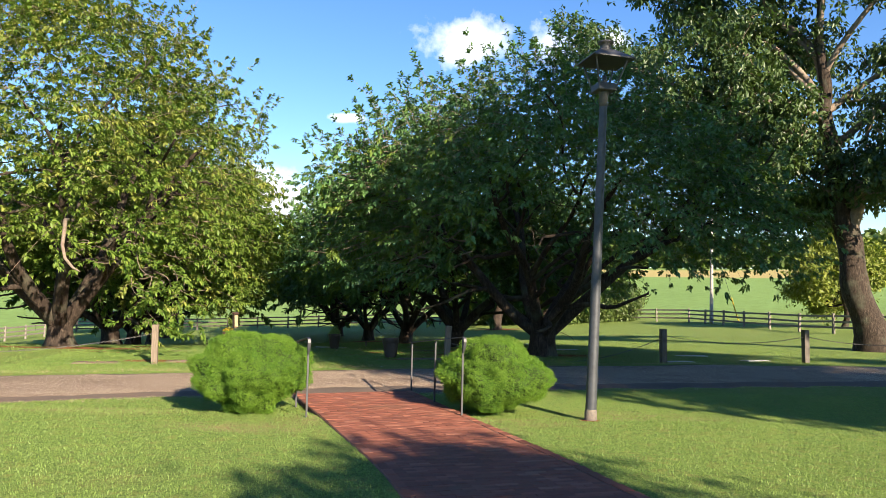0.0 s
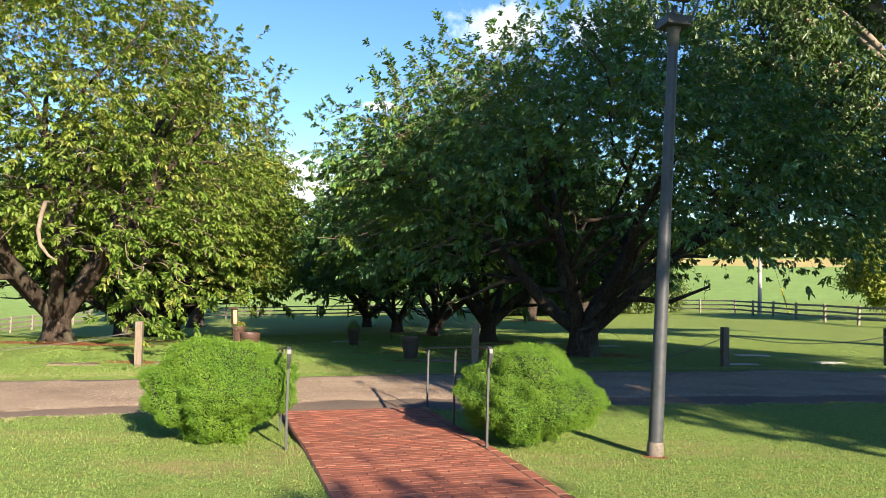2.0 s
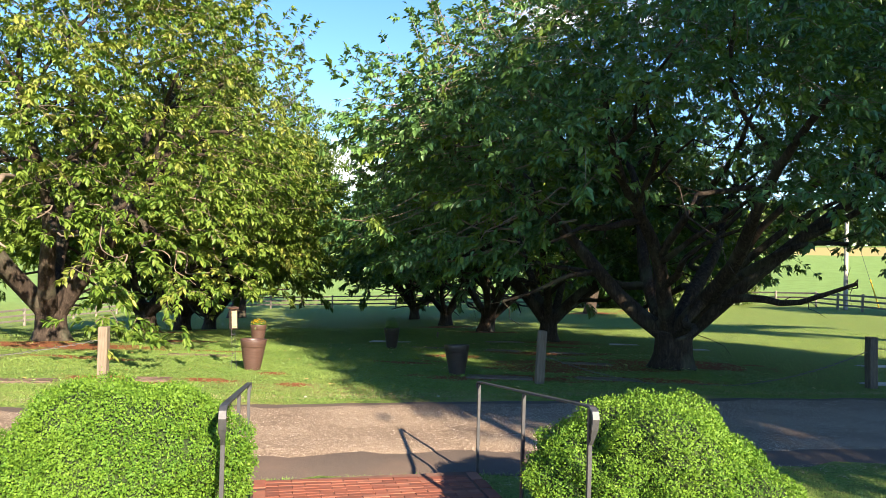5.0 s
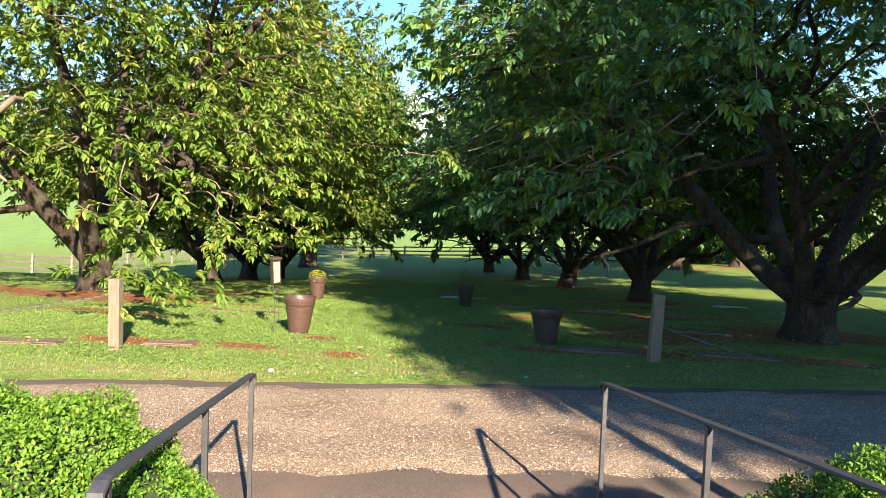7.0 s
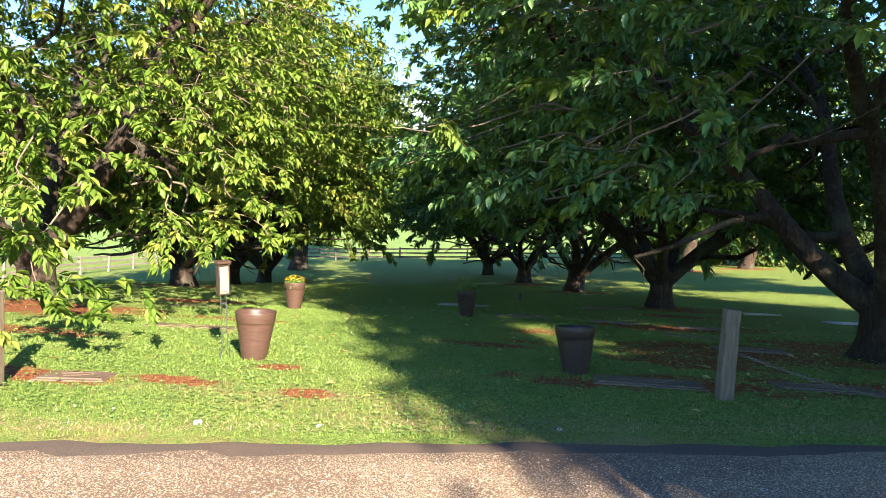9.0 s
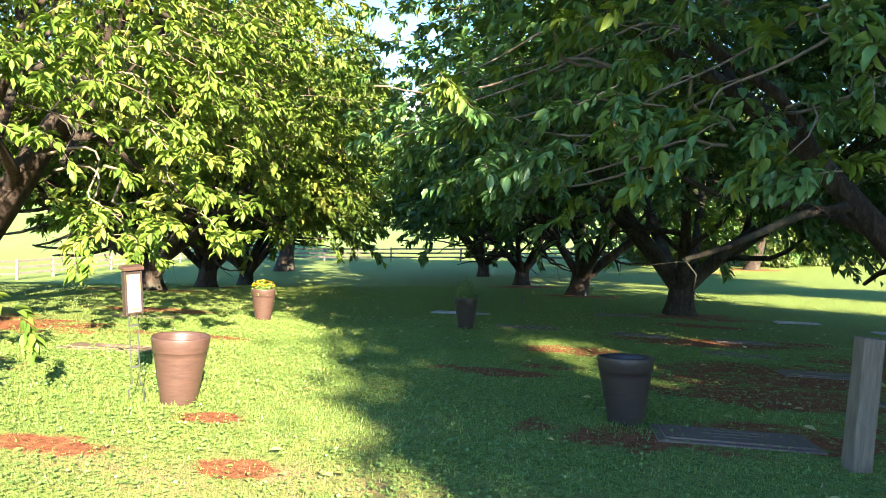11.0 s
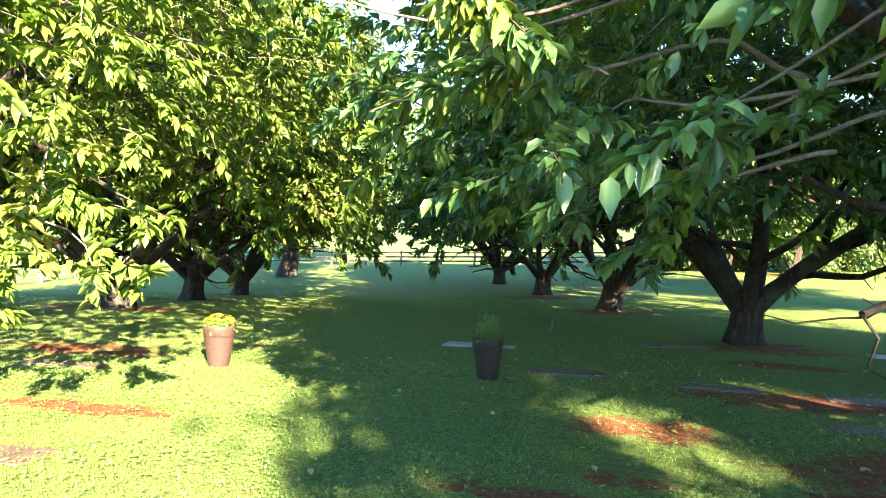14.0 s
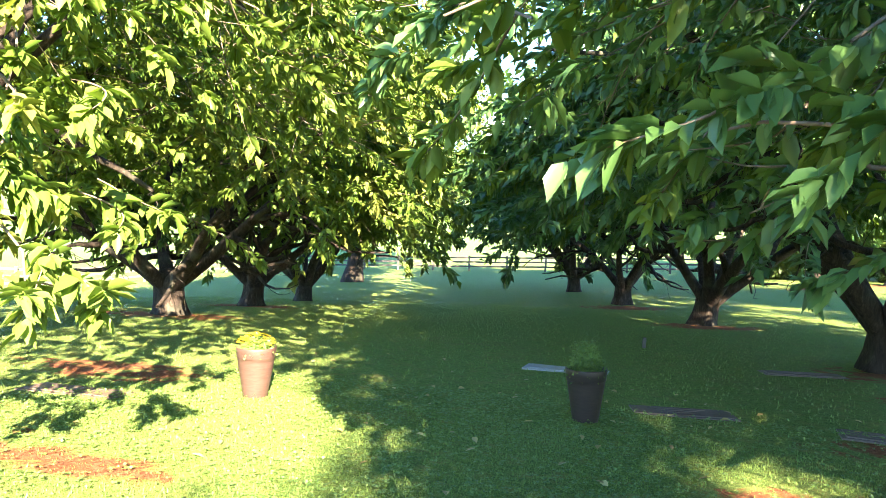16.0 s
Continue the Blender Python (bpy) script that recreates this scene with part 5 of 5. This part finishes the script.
# ---------------------------------------------------------------- pots
def pot(x, y, h, r, material, label, plant, tilt=(0, 0), seed=1):
    ob = empty("plant_pot", pose(x, y, gz(x, y) - 0.01, tilt[0], tilt[1], seed * 40), label, "plant pot", "tall pots on the lawn")
    bm = bmesh.new()
    b = r * 0.62
    body = [(0.0, 0.0), (b * 0.96, 0.0), (b, 0.012)]
    for i in range(1, 12):
        s = i / 11
        body.append((b + (r * 0.93 - b) * s + 0.0012 * (-1) ** i, 0.012 + (h * 0.78 - 0.012) * s))
    body += [(r * 0.94, h * 0.785), (r * 0.955, h * 0.80), (r * 0.985, h * 0.9), (r * 1.015, h - 0.012), (r * 1.0, h), (r * 0.93, h - 0.002), (r * 0.91, h - 0.03), (r * 0.86, h * 0.78), (b * 0.9, 0.06), (0.0, 0.055)]
    lathe(bm, body, 36)
    part("body", bm, material, ob, smooth=True)
    fill = h * 0.86 if plant else h * 0.2
    bm = bmesh.new()
    rs = (b * 0.9 + (r * 0.86 - b * 0.9) * (fill / (h * 0.78))) if not plant else r * 0.85
    lathe(bm, [(0.0, fill + 0.01), (rs * 0.5, fill + 0.012), (rs, fill)], 20)
    part("soil", bm, M["soil"], ob)
    if plant:
        rng = np.random.default_rng(seed)
        n = 420 if plant == "leafy" else 330
        tall = 0.24 if plant == "leafy" else 0.12
        d = unit(rng.normal(size=(n, 3)) * np.array([1, 1, 0.8]))
        p = np.stack((d[:, 0] * r * 0.85, d[:, 1] * r * 0.85, fill + tall * 0.55 + d[:, 2] * tall * 0.75), -1) * np.array([1, 1, 1.0])
        p = p * (0.55 + 0.5 * rng.random((n, 1)) * np.array([1, 1, 0])) + np.array([0, 0, 1.0]) * (p[:, 2:3] * (0.45 - 0.0))
        p[:, 2] = fill + np.abs(d[:, 2]) * tall * rng.uniform(0.5, 1.5, n)
        me = sprays(rng, p, d, 4, 0.04, 0.016, 0.7, -0.1, True, "plant", 0.02)
        me.materials.append(M["leaf_clover"])
        f = new("plant", me)
        f.parent = ob
        stems = np.stack((np.zeros((60, 3)) + np.array([0, 0, fill - 0.02]) + rng.normal(size=(60, 3)) * np.array([0.05, 0.05, 0]),
                          p[:60] * np.array([0.6, 0.6, 1]) * 0.5 + np.array([0, 0, fill * 0.5]), p[:60]), 1)
        me = twig_mesh("stems", stems, 0.002)
        me.materials.append(M["leaf_clover"])
        f = new("stems", me)
        f.parent = ob
        if plant == "flowers":
            k = 90
            d = unit(rng.normal(size=(k, 3)))
            d[:, 2] = np.abs(d[:, 2])
            p = np.stack((d[:, 0] * r * 0.9, d[:, 1] * r * 0.9, fill + tall * 0.8 + d[:, 2] * tall * 0.9), -1)
            per = 9
            az = np.tile(np.arange(per) * 2 * math.pi / per, k)
            way = np.stack((np.cos(az), np.sin(az), np.full(k * per, 0.25)), -1) + np.repeat(d, per, 0) * 0.3
            me = leaves_mesh("flowers", np.repeat(p, per, 0), way, np.tile(np.array([0, 0, 1.0]), (k * per, 1)), np.full(k * per, 0.024), np.full(k * per, 0.014), 0.1, True)
            me.materials.append(M["petal"])
            f = new("flowers", me)
            f.parent = ob
    return ob


pot(-4.38, 16.9, 0.50, 0.205, M["pot_brown"], "tall empty tapered brown pot on sunlit grass", "", (0, 1), 1)
pot(-6.62, 23.1, 0.52, 0.20, M["pot_brown"], "tall brown pot with yellow flowers on sunlit grass", "flowers", (0, 0), 2)
pot(-1.15, 17.55, 0.50, 0.205, M["pot_dark"], "tall empty dark pot leaning in the shade", "", (0, 5.0), 3)
pot(-3.38, 23.75, 0.52, 0.20, M["pot_dark"], "tall dark pot with a leafy green plant", "leafy", (0, 1.5), 4)


# ---------------------------------------------------------------- small notice box on a wire stake
def notice_box(x, y):
    ob = empty("notice_box", pose(x, y, gz(x, y), 0, -3.5, 60), "small roofed notice box with pale sheet on a wire stake", "notice box")
    for s in (-1, 1):
        v, q = [], []
        tube_arrays([(s * 0.032, 0, 0.68), (s * 0.03, 0, 0.4), (s * 0.03, 0, 0.16), (s * 0.055, 0, 0.12), (s * 0.05, 0, -0.1)], [0.0042] * 5, 6, v, q)
        mesh_object("stake_wire", v, q, M["iron"], ob)
    for z in (0.28, 0.58):
        bm = bmesh.new()
        box(bm, 0.066, 0.008, 0.012, Matrix.Translation((0, 0, z)))
        part("cross_wire", bm, M["iron"], ob)
    bm = bmesh.new()
    box(bm, 0.125, 0.05, 0.31, Matrix.Translation((0, 0, 0.82)), 0.004)
    part("case", bm, M["pot_dark"], ob)
    bm = bmesh.new()
    box(bm, 0.10, 0.006, 0.27, Matrix.Translation((0, -0.027, 0.815)), 0.001)
    part("sheet", bm, M["panel_white"], ob, "cream paper sheet behind the cover")
    bm = bmesh.new()
    box(bm, 0.07, 0.002, 0.010, Matrix.Translation((0, -0.0315, 0.7)))
    part("text_bar", bm, M["plaque_bronze"], ob)
    bm = bmesh.new()
    box(bm, 0.15, 0.085, 0.026, Matrix.Translation((0, -0.008, 0.997)) @ Matrix.Rotation(radians(8), 4, "X"), 0.004)
    part("lid", bm, M["pot_brown"], ob)
    for s in (-1, 1):
        bm = bmesh.new()
        box(bm, 0.016, 0.012, 0.31, Matrix.Translation((s * 0.056, -0.027, 0.815)), 0.002)
        part("case_edge", bm, M["pot_dark"], ob)


notice_box(-4.62, 16.75)


# ---------------------------------------------------------------- plaques lying in the lawn
def plaque(x, y, w, d, yaw, face, rim, label):
    ob = empty("ground_plaque", pose(x, y, gz(x, y) - 0.02, -3.5 if y > 17 else 0, 0, yaw), label, "plaque", "flat plaques in the lawn")
    bm = bmesh.new()
    box(bm, w, d, 0.12, Matrix.Translation((0, 0, -0.03)), 0.006)
    part("slab", bm, rim, ob)
    bm = bmesh.new()
    box(bm, w * 0.9, d * 0.78, 0.016, Matrix.Translation((0, 0, 0.034)), 0.004)
    part("plate", bm, face, ob)
    for i in range(3):
        bm = bmesh.new()
        box(bm, w * (0.5 - 0.12 * i), 0.012, 0.005, Matrix.Translation((0, d * (0.2 - 0.18 * i), 0.043)))
        part("text_bar", bm, rim, ob)


FLAT = "flat bronze plaque on a slab set into the lawn"
for x, y, w, d, yaw in ((-2.5, 24.75, 1.12, 0.5, 12), (0.6, 22.5, 1.0, 0.45, -4), (-0.7, 28.75, 1.2, 0.45, 12), (-0.45, 17.3, 1.05, 0.5, 2), (1.3, 17.85, 1.05, 0.45, 4), (-5.45, 15.62, 0.62, 0.34, 14), (-7.0, 15.1, 0.9, 0.34, 14),
                        (-6.3, 19.0, 1.3, 0.4, 6), (-0.6, 24.4, 0.9, 0.45, -4), (1.0, 24.2, 0.9, 0.45, -4), (1.2, 20.9, 1.0, 0.45, 2), (-8.2, 22.4, 1.1, 0.4, 4)):
    plaque(x, y, w, d, yaw, M["plaque_bronze"], M["plaque_bronze"], FLAT)
for x, y, w, d, yaw in ((-4.0, 27.1, 1.25, 0.5, 0), (3.0, 28.9, 0.9, 0.45, 0), (4.6, 27.5, 1.2, 0.5, 6), (8.0, 23.4, 0.9, 0.5, 12), (6.2, 19.2, 0.8, 0.4, 16), (9.0, 21.0, 0.8, 0.4, 20)):
    plaque(x, y, w, d, yaw, M["plaque_stone"], M["plaque_stone"], "flat pale granite plaque set into the lawn")


# ---------------------------------------------------------------- fences and utility pole
def fence(points, spacing, label, rails=3, h=1.15, material=None):
    material = material or M["wood_fence"]
    ob = empty("rail_fence", Matrix(), label, "fence", "pasture fences")
    spots = []
    for a, b in zip(points, points[1:]):
        n = max(1, round(math.hypot(b[0] - a[0], b[1] - a[1]) / spacing))
        spots += [(a[0] + (b[0] - a[0]) * i / n, a[1] + (b[1] - a[1]) * i / n) for i in range(n)]
    spots.append(points[-1])
    bm = bmesh.new()
    box(bm, 0.13, 0.13, h + 0.3, Matrix.Translation((0, 0, h / 2 - 0.15)), 0.015)
    me = bpy.data.meshes.new("post")
    bm.to_mesh(me)
    bm.free()
    me.materials.append(material)
    for x, y in spots:
        p = new("post", me)
        p.parent = ob
        p.matrix_basis = pose(x, y, gz(x, y), 0, random.uniform(-2, 2), random.uniform(0, 20))
    for (x0, y0), (x1, y1) in zip(spots, spots[1:]):
        for k in range(rails):
            z = h * (0.30 + 0.58 * k / max(1, rails - 1))
            a = Vector((x0, y0, gz(x0, y0) + z + random.uniform(-0.02, 0.02)))
            b = Vector((x1, y1, gz(x1, y1) + z + random.uniform(-0.02, 0.02)))
            d = b - a
            bm = bmesh.new()
            box(bm, 0.05, d.length, 0.12, Matrix.Translation((a + b) / 2) @ d.to_track_quat("Y", "Z").to_matrix().to_4x4(), 0.008)
            part("rail", bm, material, ob)
    return ob


fence([(-34, 69), (-20, 69.3), (0, 69), (15, 69.5)], 3.0, "dark three-rail timber fence across the foot of the grove", material=M["wood_dark"])
fence([(15, 69.5), (21, 62), (21.5, 52), (22.5, 42), (26, 34)], 3.3, "grey split-rail fence along the pasture", 3)
fence([(-34, 69), (-33, 56), (-31.5, 46), (-31, 36), (-33, 26)], 3.2, "pale timber fence along the open lawn", 3, material=M["wood_fence"])


def utility_pole(x, y):
    ob = empty("utility_pole", pose(x, y, gz(x, y)), "pale wooden utility pole with a yellow guy guard by the fence", "utility pole")
    bm = bmesh.new()
    lathe(bm, [(0.15, -0.3), (0.15, 0.0), (0.12, 5.0), (0.10, 8.5), (0.0, 8.5)], 14)
    part("pole", bm, M["pole_wood"], ob, smooth=True)
    v, q = [], []
    tube_arrays([(2.4, 0.4, 0.0), (1.7, 0.3, 2.1)], [0.05, 0.05], 8, v, q)
    mesh_object("guy_guard", v, q, M["yellow"], ob, "bright yellow plastic guard on the guy wire")
    v, q = [], []
    tube_arrays([(2.4, 0.4, -0.1), (0.0, 0.0, 7.0)], [0.012, 0.012], 6, v, q)
    mesh_object("guy_wire", v, q, M["iron"], ob)


utility_pole(21.6, 58.5)


# ---------------------------------------------------------------- grass, clover, fallen leaves, gravel
def ok_for_grass(x, y):
    road = (y > road_near(x) + 0.02) & (y < road_far(x) + 0.03)
    return ~road & ~on_path(x, y, 0.01)


def bare(x, y):
    b = np.zeros(len(x))
    for cx, cy, rx, ry in EARTH_SPOTS:
        b = np.maximum(b, np.clip(1.15 - np.hypot((x - cx) / rx, (y - cy) / ry), 0, 1))
    return b


def scatter(rng, n, x0, x1, y0, y1, keep_bare=0.9):
    x, y = rng.uniform(x0, x1, n), rng.uniform(y0, y1, n)
    ok = ok_for_grass(x, y) & (rng.random(n) > keep_bare * np.clip(bare(x, y) * 2.2, 0, 1))
    return x[ok], y[ok]


def grass(name, seed, n, x0, x1, y0, y1, h, w, label):
    rng = np.random.default_rng(seed)
    x, y = scatter(rng, n, x0, x1, y0, y1)
    n = len(x)
    az = rng.random(n) * 2 * math.pi
    lean = rng.uniform(0.1, 0.9, n)
    hh = h * rng.uniform(0.5, 1.3, n)
    base = np.stack((x, y, ground_z(x, y) - 0.006), -1)
    side = np.stack((np.cos(az), np.sin(az), np.zeros(n)), -1) * w * 0.5
    tip = base + np.stack((-np.sin(az) * lean * hh, np.cos(az) * lean * hh, hh), -1)
    v = np.stack((base - side, base + side, tip), 1).reshape(-1, 3)
    me = fast_mesh(name, v, tris=np.arange(3 * n).reshape(-1, 3))
    me.materials.append(M["blade"])
    tagged(new(name, me), label, "grass", kind="stuff")


grass("grass", 81, 290000, -7.0, 8.0, 4.2, 12.8, 0.024, 0.007, "short mown grass of the front lawn")
grass("grass", 82, 300000, -8.5, 3.5, 13.4, 23.5, 0.024, 0.007, "short grass of the grove lawn")
grass("grass", 83, 100000, -22.0, 14.0, 14.0, 46.0, 0.035, 0.018, "short grass of the grove lawn farther off")


def clover():
    rng = np.random.default_rng(84)
    x, y = scatter(rng, 62000, -8.5, 4.5, 14.6, 24.5, 0.75)
    dens = np.array([noise.noise((a * 0.8, b * 0.8, 4.0)) for a, b in zip(x, y)])
    k = dens > rng.uniform(-0.6, 0.3, len(x))
    x, y = x[k], y[k]
    n = len(x)
    z = ground_z(x, y) + rng.uniform(0.014, 0.05, n)
    p = np.repeat(np.stack((x, y, z), -1), 3, 0)
    az = np.repeat(rng.random(n) * 6.28, 3) + np.tile(np.arange(3) * 2.094, n)
    way = np.stack((np.cos(az), np.sin(az), np.full(3 * n, 0.15)), -1)
    face = unit(np.array([0, 0, 1.0]) + 0.5 * rng.normal(size=(3 * n, 3)))
    size = np.repeat(rng.uniform(0.010, 0.024, n), 3)
    me = leaves_mesh("clover", p, way, face, size, size * 0.95, 0.1, True)
    me.materials.append(M["leaf_clover"])
    tagged(new("clover", me), "clover and small weeds in the lawn", "clover", kind="stuff")


clover()


def fallen_leaves():
    rng = np.random.default_rng(85)
    x, y = scatter(rng, 260, -8.0, 4.5, 15.0, 27.0, 0.0)
    n = len(x)
    p = np.stack((x, y, ground_z(x, y) + 0.045), -1)
    way = unit(rng.normal(size=(n, 3)) * np.array([1, 1, 0.1]))
    face = unit(np.array([0, 0, 1.0]) + 0.2 * rng.normal(size=(n, 3)))
    size = rng.uniform(0.05, 0.11, n)
    me = leaves_mesh("fallen_leaves", p, way, face, size, size * 0.5, 0.1)
    me.materials.append(M["leaf_fallen"])
    tagged(new("fallen_leaves", me), "scattered yellow and brown fallen leaves on the lawn", "leaves", kind="stuff")


M["leaf_fallen"] = leaf_material("fallen leaves", (0.22, 0.13, 0.05), (0.42, 0.30, 0.08), (0.5, 0.42, 0.16), 0.1)
fallen_leaves()


def loose_stones():
    rng = np.random.default_rng(86)
    n = 9000
    x = rng.uniform(-7, 6, n)
    t = rng.random(n)
    y = gravel_near(x) + 0.15 + (road_far(x) - gravel_near(x) - 0.65) * t
    s = rng.uniform(0.004, 0.011, n)
    c = np.stack((x, y, ground_z(x, y) + 0.024 + s * 0.3), -1)
    shape = np.array([[1, 0, 0], [0, 1, 0], [-1, 0, 0], [0, -1, 0], [0, 0, 0.8]])
    jit = rng.uniform(0.6, 1.3, (n, 5, 1))
    v = (c[:, None, :] + shape[None] * jit * s[:, None, None]).reshape(-1, 3)
    f = np.array([[0, 1, 4], [1, 2, 4], [2, 3, 4], [3, 0, 4]])
    tris = (np.arange(n)[:, None, None] * 5 + f[None]).reshape(-1, 3)
    me = fast_mesh("loose_gravel", v, tris=tris)
    k = Nodes("loose chip stone")
    me.materials.append(k.done(k.ramp(k.island(), (0.0, (0.16, 0.10, 0.07)), (0.5, (0.36, 0.26, 0.19)), (1.0, (0.58, 0.49, 0.40))), 0.8))
    tagged(new("loose_gravel", me), "loose tan stone chips on the drive", "gravel", kind="stuff")


loose_stones()


def joint_tufts():
    """Ragged tufts of grass along the joint between bricks and drive, and beside the posts."""
    rng = np.random.default_rng(87)
    n = 2600
    x = np.concatenate((rng.uniform(-2.2, -0.35, 1500), rng.normal(-4.62, 0.12, 500), rng.normal(-1.1, 0.25, 600)))
    y = np.concatenate((11.66 + 0.3 * (x[:1500] + 1.3) + rng.normal(size=1500) * 0.045, rng.normal(16.72, 0.1, 500), rng.normal(17.5, 0.2, 600)))
    keep = np.concatenate((np.array([noise.noise((a * 3.1, 2.0, 0)) > -0.05 for a in x[:1500]]), np.ones(1100, bool)))
    x, y = x[keep], y[keep]
    n = len(x)
    az = rng.random(n) * 6.28
    h = rng.uniform(0.015, 0.05, n)
    base = np.stack((x, y, ground_z(x, y) + 0.005), -1)
    side = np.stack((np.cos(az), np.sin(az), np.zeros(n)), -1) * 0.004
    tip = base + np.stack((-np.sin(az) * h * 0.8, np.cos(az) * h * 0.8, h), -1)
    me = fast_mesh("grass_tufts", np.stack((base - side, base + side, tip), 1).reshape(-1, 3), tris=np.arange(3 * n).reshape(-1, 3))
    me.materials.append(M["blade"])
    tagged(new("grass_tufts", me), "ragged grass tufts in the joint before the drive", "grass", kind="stuff")


joint_tufts()


def straw():
    """Dry clippings and straw along the edges of the drive, round the bushes and the path."""
    rng = np.random.default_rng(88)
    n = 9000
    x = rng.uniform(-9, 8, n)
    far = rng.random(n) < 0.62
    y = np.where(far, road_far(x) + 0.1 + np.abs(rng.normal(size=n)) * 0.22, road_near(x) - 0.02 - np.abs(rng.normal(size=n)) * 0.25)
    ok = ~on_path(x, y, 0.02)
    x, y = x[ok], y[ok]
    n = len(x)
    az = rng.random(n) * 6.28
    ln = rng.uniform(0.02, 0.07, n)
    base = np.stack((x, y, ground_z(x, y) + 0.012), -1)
    side = np.stack((np.cos(az), np.sin(az), np.zeros(n)), -1) * 0.0035
    tip = base + np.stack((-np.sin(az) * ln, np.cos(az) * ln, ln * rng.uniform(0.0, 0.5, n)), -1)
    me = fast_mesh("straw", np.stack((base - side, base + side, tip), 1).reshape(-1, 3), tris=np.arange(3 * n).reshape(-1, 3))
    k = Nodes("dry straw")
    me.materials.append(k.done(k.ramp(k.island(), (0.0, (0.26, 0.19, 0.09)), (0.6, (0.42, 0.33, 0.17)), (1.0, (0.55, 0.46, 0.28))), 0.8))
    tagged(new("straw", me), "dry straw and clippings along the drive", "straw", kind="stuff")


straw()


def small_stone(x, y, r, seed):
    bm = bmesh.new()
    bmesh.ops.create_icosphere(bm, subdivisions=2, radius=r)
    for v in bm.verts:
        v.co *= 1 + 0.35 * noise.noise(v.co * (1.4 / r) + Vector((seed, 0, 0)))
        v.co.z *= 0.6
    me = bpy.data.meshes.new("stone")
    bm.to_mesh(me)
    bm.free()
    me.materials.append(M["stone_white"])
    me.shade_smooth()
    ob = new("stone", me)
    ob.location = (x, y, gz(x, y) + r * 0.35)
    tagged(ob, "small pale stone lying at the edge of the drive", "stone", "stones by the drive")


small_stone(-3.75, 14.75, 0.035, 3)
small_stone(-2.9, 14.95, 0.022, 5)
small_stone(-1.2, 15.4, 0.02, 8)


def marker_stake(x, y, h):
    bm = bmesh.new()
    box(bm, 0.06, 0.06, h + 0.1, Matrix.Translation((0, 0, h / 2 - 0.05)), 0.008)
    me = bpy.data.meshes.new("marker_stake")
    bm.to_mesh(me)
    bm.free()
    me.materials.append(M["wood_dark"])
    ob = new("marker_stake", me)
    ob.matrix_basis = pose(x, y, gz(x, y), 0, 2, 20)
    tagged(ob, "short dark wooden marker stake in the lawn", "stake")


marker_stake(-3.1, 31.0, 0.2)
build_path()
